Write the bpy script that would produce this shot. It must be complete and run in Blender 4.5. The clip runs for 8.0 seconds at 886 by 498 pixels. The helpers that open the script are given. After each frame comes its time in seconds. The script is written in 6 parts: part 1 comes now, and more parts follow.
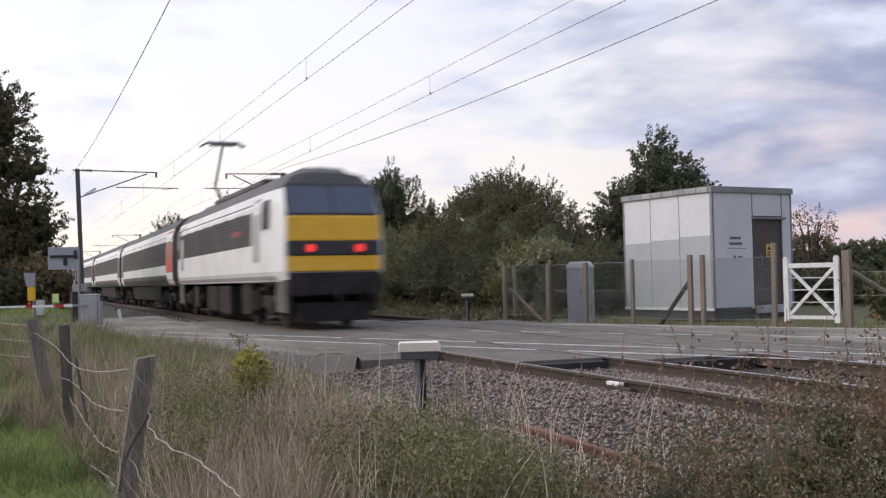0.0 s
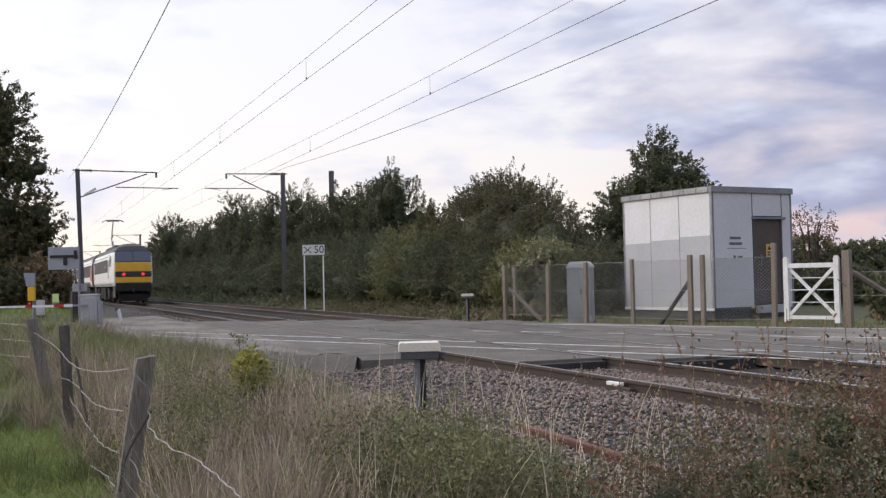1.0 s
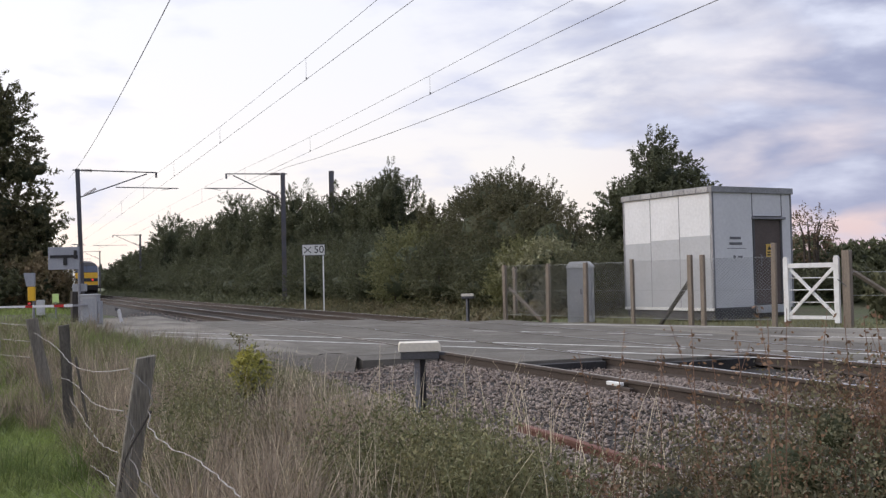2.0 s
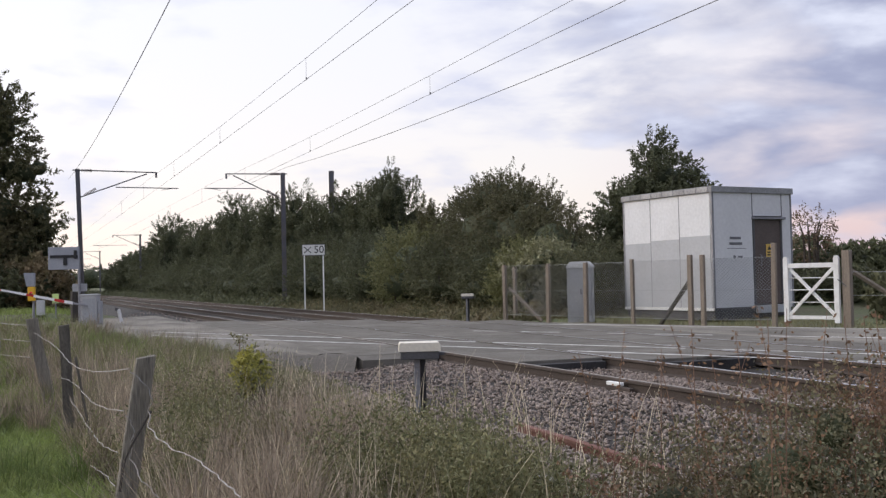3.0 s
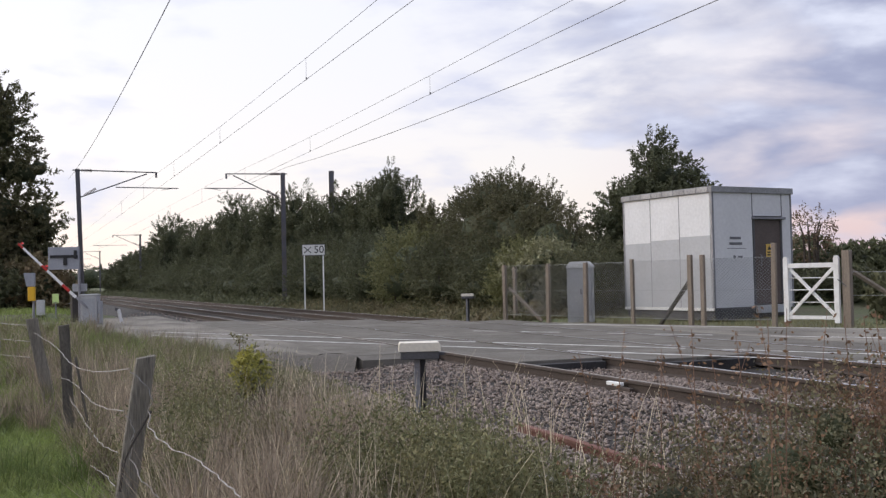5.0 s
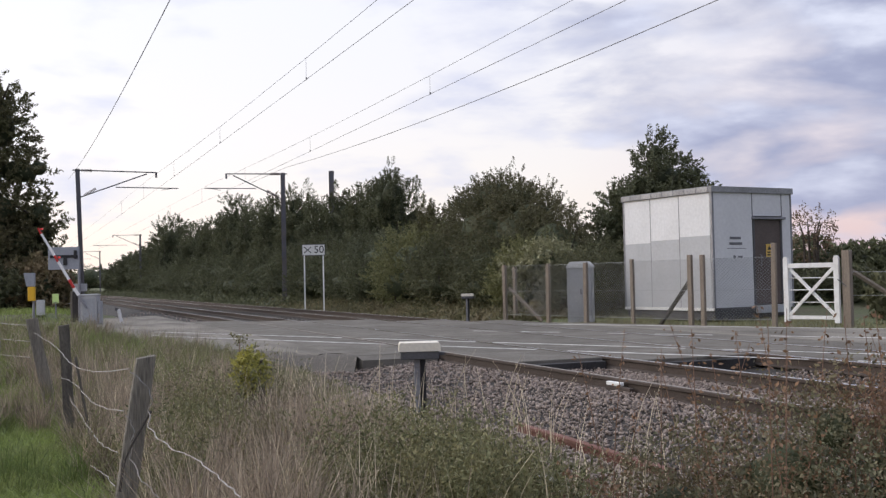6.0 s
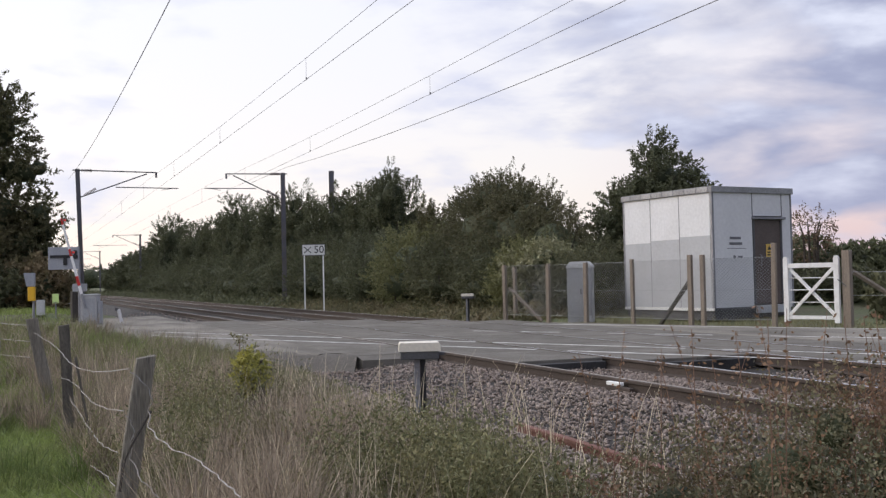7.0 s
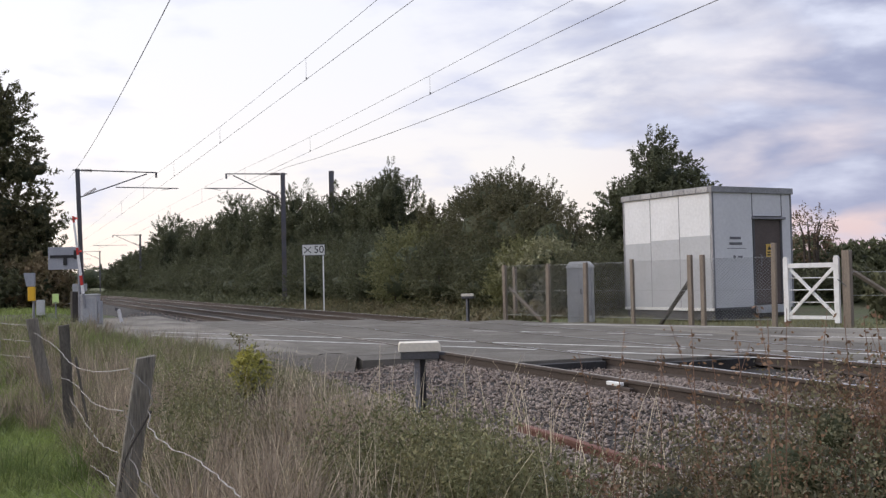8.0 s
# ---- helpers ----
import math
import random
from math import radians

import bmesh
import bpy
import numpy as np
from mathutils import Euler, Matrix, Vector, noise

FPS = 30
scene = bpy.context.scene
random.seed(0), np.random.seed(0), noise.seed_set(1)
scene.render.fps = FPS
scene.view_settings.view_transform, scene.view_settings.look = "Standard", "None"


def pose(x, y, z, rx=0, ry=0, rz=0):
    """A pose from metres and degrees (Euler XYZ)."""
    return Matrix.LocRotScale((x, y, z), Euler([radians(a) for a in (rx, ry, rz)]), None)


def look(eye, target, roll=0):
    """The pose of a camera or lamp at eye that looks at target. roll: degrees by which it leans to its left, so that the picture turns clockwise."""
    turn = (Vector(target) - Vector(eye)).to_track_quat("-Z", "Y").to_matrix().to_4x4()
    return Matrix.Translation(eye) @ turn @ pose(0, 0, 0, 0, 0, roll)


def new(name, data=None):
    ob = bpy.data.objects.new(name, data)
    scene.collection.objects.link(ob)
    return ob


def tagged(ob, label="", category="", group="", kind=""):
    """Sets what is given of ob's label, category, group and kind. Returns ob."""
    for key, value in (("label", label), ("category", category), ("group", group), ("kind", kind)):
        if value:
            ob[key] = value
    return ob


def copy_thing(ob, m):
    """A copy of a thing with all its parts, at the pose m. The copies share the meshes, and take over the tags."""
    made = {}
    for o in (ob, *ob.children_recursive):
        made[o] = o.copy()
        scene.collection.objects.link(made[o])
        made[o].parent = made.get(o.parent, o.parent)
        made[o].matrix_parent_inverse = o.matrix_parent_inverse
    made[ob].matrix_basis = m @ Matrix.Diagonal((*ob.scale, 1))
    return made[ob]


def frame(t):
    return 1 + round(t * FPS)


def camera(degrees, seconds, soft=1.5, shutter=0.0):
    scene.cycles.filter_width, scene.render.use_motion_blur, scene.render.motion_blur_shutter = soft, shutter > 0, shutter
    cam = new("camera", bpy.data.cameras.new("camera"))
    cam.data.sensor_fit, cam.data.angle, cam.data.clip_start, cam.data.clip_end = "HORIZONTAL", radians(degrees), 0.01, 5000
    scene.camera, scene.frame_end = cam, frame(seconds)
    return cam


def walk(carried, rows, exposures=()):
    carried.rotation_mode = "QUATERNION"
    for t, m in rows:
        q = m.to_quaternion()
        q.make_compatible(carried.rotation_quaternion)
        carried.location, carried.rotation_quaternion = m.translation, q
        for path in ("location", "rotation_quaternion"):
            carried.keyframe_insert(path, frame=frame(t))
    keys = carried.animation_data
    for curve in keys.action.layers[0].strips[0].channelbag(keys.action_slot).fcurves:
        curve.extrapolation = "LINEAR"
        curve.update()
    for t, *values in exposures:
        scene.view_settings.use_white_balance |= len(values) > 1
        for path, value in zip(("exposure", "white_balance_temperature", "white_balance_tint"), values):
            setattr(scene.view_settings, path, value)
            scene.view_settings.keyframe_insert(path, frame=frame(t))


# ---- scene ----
cam = camera(46.33, 8.0, soft=1.35, shutter=0.5)
EYE = (0.0, 0.0, 1.1225)
AIM = look(EYE, (3.7273, 9.2746, 1.4192), -1.254)
walk(cam, [(0.0, AIM), (8.0, AIM)])

# ---- plan: rail level is z = 0, the tracks run along y ----
TRACK_A, TRACK_B = 6.79, 10.22   # centre lines
SPEED, TRAIN_START = 46.3, 23.7  # metres a second, place of the train's end at the start


def bend(y):
    """The slow curve of the line."""
    return -0.00007 * y * y


# ---- world, sun ----
def make_world():
    w = bpy.data.worlds.new("dusk_sky")
    scene.world = w
    w.use_nodes = True
    nt = w.node_tree
    nt.nodes.clear()
    N, L = nt.nodes.new, nt.links.new

    def math_node(op, a, b=None, clamp=False):
        n = N("ShaderNodeMath")
        n.operation, n.use_clamp = op, clamp
        for i, v in enumerate((a, b)):
            if v is None:
                continue
            if isinstance(v, (int, float)):
                n.inputs[i].default_value = v
            else:
                L(v, n.inputs[i])
        return n.outputs[0]

    def mix(fac, a, b):
        n = N("ShaderNodeMix")
        n.data_type = "RGBA"
        for sock, v in ((n.inputs[0], fac), (n.inputs[6], a), (n.inputs[7], b)):
            if isinstance(v, (int, float)):
                sock.default_value = v
            elif isinstance(v, tuple):
                sock.default_value = (*v, 1)
            else:
                L(v, sock)
        return n.outputs[2]

    tc = N("ShaderNodeTexCoord")
    sep = N("ShaderNodeSeparateXYZ")
    L(tc.outputs["Generated"], sep.inputs[0])
    x, y, z = sep.outputs
    up = math_node("MAXIMUM", z, 0.0)
    # cloud: soft blotches, flattened towards the horizon
    com = N("ShaderNodeCombineXYZ")
    L(x, com.inputs[0])
    L(y, com.inputs[1])
    L(math_node("MULTIPLY", math_node("POWER", up, 0.8), 2.5), com.inputs[2])
    mp = N("ShaderNodeMapping")
    mp.inputs["Location"].default_value = (0.35, 0.12, 0.1)
    L(com.outputs[0], mp.inputs[0])
    n1 = N("ShaderNodeTexNoise")
    n1.inputs["Scale"].default_value, n1.inputs["Detail"].default_value, n1.inputs["Roughness"].default_value = 4.6, 6, 0.50
    n1.inputs["Distortion"].default_value = 0.25
    L(mp.outputs[0], n1.inputs["Vector"])
    n2 = N("ShaderNodeTexNoise")
    n2.inputs["Scale"].default_value, n2.inputs["Detail"].default_value = 11.0, 5
    L(mp.outputs[0], n2.inputs["Vector"])
    n3 = N("ShaderNodeTexNoise")
    n3.inputs["Scale"].default_value, n3.inputs["Detail"].default_value = 4.0, 4
    L(com.outputs[0], n3.inputs["Vector"])
    # the bank of cloud thickens away from the afterglow
    side = math_node("ADD", math_node("MULTIPLY", x, 0.80), math_node("MULTIPLY", y, -0.60))
    cloud = math_node("ADD", n1.outputs["Fac"], math_node("MULTIPLY", math_node("SUBTRACT", n2.outputs["Fac"], 0.5), 0.30))
    cloud = math_node("ADD", cloud, math_node("MULTIPLY", math_node("ADD", side, 0.025), 1.2))
    # the bank ends above the horizon and leaves a glowing strip
    strip = N("ShaderNodeMapRange")
    strip.interpolation_type = "SMOOTHSTEP"
    strip.inputs["From Min"].default_value, strip.inputs["From Max"].default_value = 0.030, 0.070
    strip.inputs["To Min"].default_value, strip.inputs["To Max"].default_value = -0.42, 0.0
    L(up, strip.inputs["Value"])
    cloud = math_node("ADD", cloud, strip.outputs[0])
    ramp = N("ShaderNodeValToRGB")
    ramp.color_ramp.elements[0].position, ramp.color_ramp.elements[1].position = 0.40, 0.62
    L(cloud, ramp.inputs[0])
    sky = N("ShaderNodeTexSky")
    sky.sky_type, sky.sun_disc = "NISHITA", False
    sky.sun_elevation, sky.sun_rotation = radians(6), radians(-61)
    skyc = N("ShaderNodeVectorMath")
    skyc.operation = "SCALE"
    skyc.inputs["Scale"].default_value = 0.10
    L(sky.outputs[0], skyc.inputs[0])
    # thin bright veil over the clear sky, warm towards the horizon
    low = math_node("POWER", math_node("SUBTRACT", 1.0, up, True), 7.0)
    east = N("ShaderNodeMapRange")
    east.inputs["From Min"].default_value, east.inputs["From Max"].default_value = -0.14, 0.08
    L(side, east.inputs["Value"])
    glow = mix(east.outputs[0], (0.80, 0.70, 0.62), (0.66, 0.46, 0.47))
    veil = mix(low, (0.705, 0.72, 0.80), glow)
    soft = N("ShaderNodeMapRange")
    soft.interpolation_type = "SMOOTHSTEP"
    soft.inputs["From Min"].default_value, soft.inputs["From Max"].default_value, soft.inputs["To Max"].default_value = 0.50, 0.70, 0.75
    L(math_node("ADD", n1.outputs["Fac"], math_node("MULTIPLY", math_node("SUBTRACT", n2.outputs["Fac"], 0.5), 0.35)), soft.inputs["Value"])
    veil = mix(soft.outputs[0], veil, (0.50, 0.52, 0.68))
    clear = mix(0.86, skyc.outputs[0], veil)
    patch = N("ShaderNodeMapRange")
    patch.interpolation_type = "SMOOTHSTEP"
    patch.inputs["From Min"].default_value, patch.inputs["From Max"].default_value = 0.40, 0.72
    L(math_node("ADD", math_node("MULTIPLY", n2.outputs["Fac"], 0.6), math_node("MULTIPLY", n3.outputs["Fac"], 0.4)), patch.inputs["Value"])
    grey = mix(patch.outputs[0], (0.27, 0.297, 0.43), (0.66, 0.69, 0.80))
    lowgrey = mix(math_node("MULTIPLY", low, 0.5), grey, (0.36, 0.36, 0.47))
    both = mix(ramp.outputs[0], clear, lowgrey)
    # the sky behind the camera is darker, as it is after sunset
    back = math_node("MULTIPLY_ADD", math_node("ADD", math_node("MULTIPLY", x, -0.57), math_node("MULTIPLY", y, 0.82)), 0.22)
    back.node.inputs[2].default_value = 0.86
    # a cloudy sky is brightest overhead
    high = N("ShaderNodeMapRange")
    high.interpolation_type = "SMOOTHSTEP"
    high.inputs["From Min"].default_value, high.inputs["From Max"].default_value = 0.30, 0.90
    high.inputs["To Min"].default_value, high.inputs["To Max"].default_value = 1.0, 1.75
    L(up, high.inputs["Value"])
    back = math_node("MULTIPLY", back, high.outputs[0])
    dim = N("ShaderNodeVectorMath")
    dim.operation = "SCALE"
    L(both, dim.inputs[0])
    L(back, dim.inputs["Scale"])
    bg = N("ShaderNodeBackground")
    bg.inputs["Strength"].default_value = 1.5
    out = N("ShaderNodeOutputWorld")
    L(dim.outputs[0], bg.inputs[0])
    L(bg.outputs[0], out.inputs[0])


make_world()
sun = new("sun", bpy.data.lights.new("sun", "SUN"))
sun.data.energy, sun.data.angle, sun.data.color = 1.1, radians(25), (1.0, 0.90, 0.82)
sun.matrix_world = look((-40, 22, 22), (0, 0, 0))


# ---- materials ----
def material(name, base, rough=0.7, metal=0.0, vary=0.25, scale=6.0, fine=60.0, bump=0.15, second=None, second_amount=0.5,
             island=0.0, rand=0.0, spec=0.4, emission=None, glow=0.0, stretch=(1, 1, 1)):
    """A surface with colour variation at two scales, a second colour in patches, and fine relief."""
    m = bpy.data.materials.new(name)
    m.use_nodes = True
    nt = m.node_tree
    N, L = nt.nodes.new, nt.links.new
    b = nt.nodes["Principled BSDF"]
    b.inputs["Roughness"].default_value, b.inputs["Metallic"].default_value = rough, metal
    b.inputs["Specular IOR Level"].default_value = spec
    tc = N("ShaderNodeTexCoord")
    mp = N("ShaderNodeMapping")
    mp.inputs["Scale"].default_value = stretch
    L(tc.outputs["Object"], mp.inputs[0])
    big, small = N("ShaderNodeTexNoise"), N("ShaderNodeTexNoise")
    for n, s, d in ((big, scale, 5), (small, fine, 3)):
        n.inputs["Scale"].default_value, n.inputs["Detail"].default_value = s, d
        L(mp.outputs[0], n.inputs["Vector"])
    ramp = N("ShaderNodeValToRGB")
    e0, e1 = ramp.color_ramp.elements
    e0.position, e1.position = 0.38, 0.66
    other = second or tuple(c * (1 - vary) for c in base)
    mixc = N("ShaderNodeMix")
    mixc.data_type = "RGBA"
    mixc.inputs[6].default_value, mixc.inputs[7].default_value = (*base, 1), (*other, 1)
    L(big.outputs["Fac"], ramp.inputs[0])
    mul = N("ShaderNodeMath")
    mul.operation = "MULTIPLY"
    mul.inputs[1].default_value = second_amount if second else 1.0
    L(ramp.outputs[0], mul.inputs[0])
    L(mul.outputs[0], mixc.inputs[0])
    hsv = N("ShaderNodeHueSaturation")
    L(mixc.outputs[2], hsv.inputs["Color"])
    val = N("ShaderNodeMapRange")
    val.inputs["From Min"].default_value, val.inputs["From Max"].default_value = 0.3, 0.7
    val.inputs["To Min"].default_value, val.inputs["To Max"].default_value = 1 - vary, 1 + vary
    L(small.outputs["Fac"], val.inputs["Value"])
    value = val.outputs[0]
    if island or rand:
        g = N("ShaderNodeNewGeometry") if island else N("ShaderNodeObjectInfo")
        r = N("ShaderNodeMapRange")
        k = island or rand
        r.inputs["To Min"].default_value, r.inputs["To Max"].default_value = 1 - k, 1 + k
        L(g.outputs["Random Per Island" if island else "Random"], r.inputs["Value"])
        mm = N("ShaderNodeMath")
        mm.operation = "MULTIPLY"
        L(value, mm.inputs[0])
        L(r.outputs[0], mm.inputs[1])
        value = mm.outputs[0]
    L(value, hsv.inputs["Value"])
    L(hsv.outputs[0], b.inputs["Base Color"])
    if bump:
        bp = N("ShaderNodeBump")
        bp.inputs["Strength"].default_value, bp.inputs["Distance"].default_value = bump, 0.02
        L(small.outputs["Fac"], bp.inputs["Height"])
        L(bp.outputs[0], b.inputs["Normal"])
    rr = N("ShaderNodeMapRange")
    rr.inputs["To Min"].default_value, rr.inputs["To Max"].default_value = max(0.02, rough - 0.12), min(1, rough + 0.12)
    L(big.outputs["Fac"], rr.inputs["Value"])
    L(rr.outputs[0], b.inputs["Roughness"])
    if emission:
        b.inputs["Emission Color"].default_value, b.inputs["Emission Strength"].default_value = (*emission, 1), glow
    return m


def leaf_material(name, base, second, amount=0.5, spread=0.35, clump=1.2):
    """Leaves or blades: colour by island and by drifts, a little light passing through."""
    m = material(name, base, 0.62, vary=0.1, scale=clump, fine=9.0, bump=0.0, second=second, second_amount=amount, island=spread, spec=0.25)
    nt = m.node_tree
    b = nt.nodes["Principled BSDF"]
    t = nt.nodes.new("ShaderNodeBsdfTranslucent")
    mx = nt.nodes.new("ShaderNodeMixShader")
    mx.inputs[0].default_value = 0.22
    nt.links.new(b.inputs["Base Color"].links[0].from_socket, t.inputs["Color"])
    nt.links.new(b.outputs[0], mx.inputs[1])
    nt.links.new(t.outputs[0], mx.inputs[2])
    nt.links.new(mx.outputs[0], nt.nodes["Material Output"].inputs[0])
    return m


M = {}
M["soil"] = material("meadow_soil", (0.10, 0.12, 0.05), 0.95, vary=0.3, scale=0.7, fine=14, bump=0.5, second=(0.125, 0.108, 0.066), second_amount=0.8)
M["asphalt"] = material("worn_asphalt", (0.245, 0.224, 0.188), 0.85, vary=0.24, scale=0.8, fine=110, bump=0.3, second=(0.115, 0.106, 0.09), second_amount=0.85, stretch=(1.6, 0.5, 1), spec=0.15)
M["panel"] = material("crossing_panel", (0.13, 0.119, 0.10), 0.85, vary=0.3, scale=1.7, fine=80, bump=0.5, second=(0.235, 0.22, 0.19), rand=0.12, spec=0.15)
M["darkrubber"] = material("crossing_rubber", (0.045, 0.043, 0.042), 0.8, vary=0.25, scale=3, fine=60, bump=0.3)
M["shoulder"] = material("crumbling_asphalt", (0.11, 0.10, 0.088), 0.95, vary=0.35, scale=4, fine=40, bump=0.9, second=(0.13, 0.12, 0.10))
M["roadpaint"] = material("worn_road_paint", (0.72, 0.71, 0.68), 0.7, vary=0.2, scale=3.0, fine=40, bump=0.1, second=(0.32, 0.31, 0.30), second_amount=0.75)
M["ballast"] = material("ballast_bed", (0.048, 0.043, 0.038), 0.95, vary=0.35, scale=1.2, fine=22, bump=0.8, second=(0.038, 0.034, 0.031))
M["stone"] = material("ballast_stone", (0.30, 0.25, 0.215), 0.9, vary=0.22, scale=1.6, fine=55, bump=0.35, second=(0.215, 0.165, 0.135), island=0.36)
M["railrust"] = material("rail_rust", (0.072, 0.055, 0.045), 0.85, vary=0.25, scale=3, fine=60, bump=0.3, second=(0.055, 0.043, 0.036))
M["oldrust"] = material("scrap_rail_rust", (0.19, 0.092, 0.072), 0.9, vary=0.25, scale=4, fine=60, bump=0.4, second=(0.14, 0.075, 0.055))
M["railhead"] = material("rail_running_band", (0.62, 0.62, 0.64), 0.22, metal=1.0, vary=0.08, scale=3, fine=30, bump=0.03)
M["sleeper"] = material("concrete_sleeper", (0.095, 0.086, 0.076), 0.9, vary=0.2, scale=3, fine=50, bump=0.3, second=(0.11, 0.095, 0.08), rand=0.15)
M["galv"] = material("galvanised_steel", (0.27, 0.27, 0.29), 0.55, metal=0.35, vary=0.15, scale=3, fine=40, bump=0.08)
M["mastpaint"] = material("mast_steel", (0.13, 0.13, 0.15), 0.6, metal=0.2, vary=0.18, scale=2, fine=30, bump=0.1, second=(0.19, 0.16, 0.14))
M["wire"] = material("wire_copper_dark", (0.16, 0.16, 0.17), 0.5, metal=0.3, vary=0.1, bump=0.0)
M["insulator"] = material("insulator_brown", (0.10, 0.06, 0.05), 0.3, vary=0.1, bump=0.0)
M["relaywall"] = material("relay_wall_panel", (0.74, 0.745, 0.76), 0.5, vary=0.06, scale=1.2, fine=12, bump=0.04, second=(0.64, 0.645, 0.65), second_amount=0.5)
M["relaygrey"] = material("relay_grey_coat", (0.47, 0.48, 0.50), 0.55, vary=0.06, scale=1.5, fine=12, bump=0.04, second=(0.42, 0.43, 0.44))
M["relayroof"] = material("relay_roof_fascia", (0.30, 0.30, 0.31), 0.7, vary=0.2, scale=2, fine=25, bump=0.2, second=(0.17, 0.165, 0.16))
M["doorpaint"] = material("brown_door_paint", (0.11, 0.085, 0.075), 0.5, vary=0.12, scale=3, fine=30, bump=0.05)
M["darktrim"] = material("dark_trim", (0.10, 0.10, 0.105), 0.6, vary=0.15, bump=0.05)
M["concrete"] = material("grey_concrete", (0.34, 0.335, 0.32), 0.9, vary=0.16, scale=3, fine=45, bump=0.3, second=(0.24, 0.23, 0.21))
M["cabinet"] = material("grey_cabinet_paint", (0.36, 0.37, 0.385), 0.55, vary=0.1, scale=2.5, fine=20, bump=0.06, second=(0.28, 0.285, 0.28))
M["timber"] = material("weathered_timber", (0.27, 0.225, 0.18), 0.9, vary=0.25, scale=6, fine=40, bump=0.5, second=(0.17, 0.135, 0.105), stretch=(4, 4, 0.35))
M["greytimber"] = material("silvered_timber", (0.30, 0.285, 0.26), 0.92, vary=0.25, scale=9, fine=60, bump=0.6, second=(0.17, 0.155, 0.135), stretch=(5, 5, 0.3))
M["darktimber"] = material("dark_wet_timber", (0.09, 0.08, 0.07), 0.9, vary=0.3, scale=9, fine=60, bump=0.6, stretch=(5, 5, 0.3))
M["gatewhite"] = material("white_gate_paint", (0.80, 0.80, 0.79), 0.55, vary=0.07, scale=6, fine=40, bump=0.12, second=(0.55, 0.53, 0.49), second_amount=0.45)
M["signwhite"] = material("sign_white", (0.78, 0.78, 0.75), 0.5, vary=0.06, scale=8, fine=40, bump=0.03)
M["signblack"] = material("sign_black", (0.02, 0.02, 0.022), 0.5, vary=0.1, bump=0.0)
M["signback"] = material("sign_back_grey", (0.33, 0.345, 0.38), 0.5, metal=0.1, vary=0.1, scale=4, fine=25, bump=0.05)
M["yellow"] = material("telephone_yellow", (0.80, 0.46, 0.03), 0.45, vary=0.08, scale=8, fine=40, bump=0.03)
M["limesign"] = material("lime_sign", (0.62, 0.80, 0.30), 0.5, vary=0.08, scale=9, fine=30, bump=0.02)
M["barrierwhite"] = material("barrier_white", (0.80, 0.79, 0.78), 0.45, vary=0.06, bump=0.02)
M["barrierred"] = material("barrier_red", (0.55, 0.035, 0.03), 0.45, vary=0.1, bump=0.02)
M["redlamp"] = material("red_lamp_lit", (0.5, 0.02, 0.02), 0.3, vary=0.05, bump=0.0, emission=(1.0, 0.06, 0.05), glow=0.9)
M["cream"] = material("cream_plastic_lid", (0.80, 0.74, 0.62), 0.55, vary=0.07, scale=7, fine=40, bump=0.05, second=(0.62, 0.57, 0.47), second_amount=0.5)
M["bark"] = material("bark", (0.085, 0.07, 0.055), 0.95, vary=0.3, scale=5, fine=30, bump=0.8, stretch=(3, 3, 0.6))
M["leaf_dark"] = leaf_material("hedge_leaves", (0.135, 0.142, 0.078), (0.085, 0.095, 0.056), 0.8, 0.42, 0.5)
M["leaf_oak"] = leaf_material("oak_leaves", (0.135, 0.135, 0.068), (0.16, 0.128, 0.07), 0.5, 0.42, 0.4)
M["leaf_light"] = leaf_material("light_scrub_leaves", (0.20, 0.20, 0.088), (0.14, 0.145, 0.068), 0.7, 0.35, 0.8)
M["leaf_pale"] = leaf_material("pale_climber_leaves", (0.34, 0.33, 0.20), (0.19, 0.20, 0.09), 0.6, 0.3, 1.5)
M["leaf_yellow"] = leaf_material("yellow_shrub_leaves", (0.46, 0.42, 0.11), (0.30, 0.31, 0.09), 0.6, 0.35, 4)
M["leaf_bramble"] = leaf_material("bramble_leaves", (0.15, 0.155, 0.092), (0.215, 0.15, 0.088), 0.6, 0.36, 2.4)
M["leaf_rust"] = leaf_material("withered_leaves", (0.25, 0.15, 0.09), (0.17, 0.115, 0.075), 0.6, 0.35, 2.5)
M["straw"] = leaf_material("dry_grass", (0.39, 0.315, 0.24), (0.19, 0.162, 0.112), 0.8, 0.5, 1.6)
M["stalk"] = leaf_material("pale_stalks", (0.70, 0.60, 0.44), (0.50, 0.42, 0.29), 0.6, 0.3, 2)
M["grass"] = leaf_material("green_grass", (0.235, 0.30, 0.082), (0.235, 0.25, 0.10), 0.7, 0.4, 0.9)
M["grassdull"] = leaf_material("dull_grass", (0.165, 0.18, 0.075), (0.26, 0.225, 0.125), 0.6, 0.45, 1.3)
M["cane"] = material("bramble_cane", (0.21, 0.125, 0.085), 0.75, vary=0.2, bump=0.1)
M["t_white"] = material("train_white", (0.82, 0.82, 0.81), 0.35, vary=0.05, scale=0.8, fine=8, bump=0.0, second=(0.58, 0.57, 0.55), second_amount=0.5)
M["t_grey"] = material("train_grey", (0.36, 0.36, 0.37), 0.4, vary=0.06, scale=0.8, fine=8, bump=0.0)
M["t_dark"] = material("train_dark_band", (0.045, 0.045, 0.048), 0.6, vary=0.1, scale=0.8, fine=8, bump=0.0)
M["t_glass"] = material("train_window", (0.03, 0.035, 0.05), 0.3, vary=0.05, bump=0.0, spec=0.22)
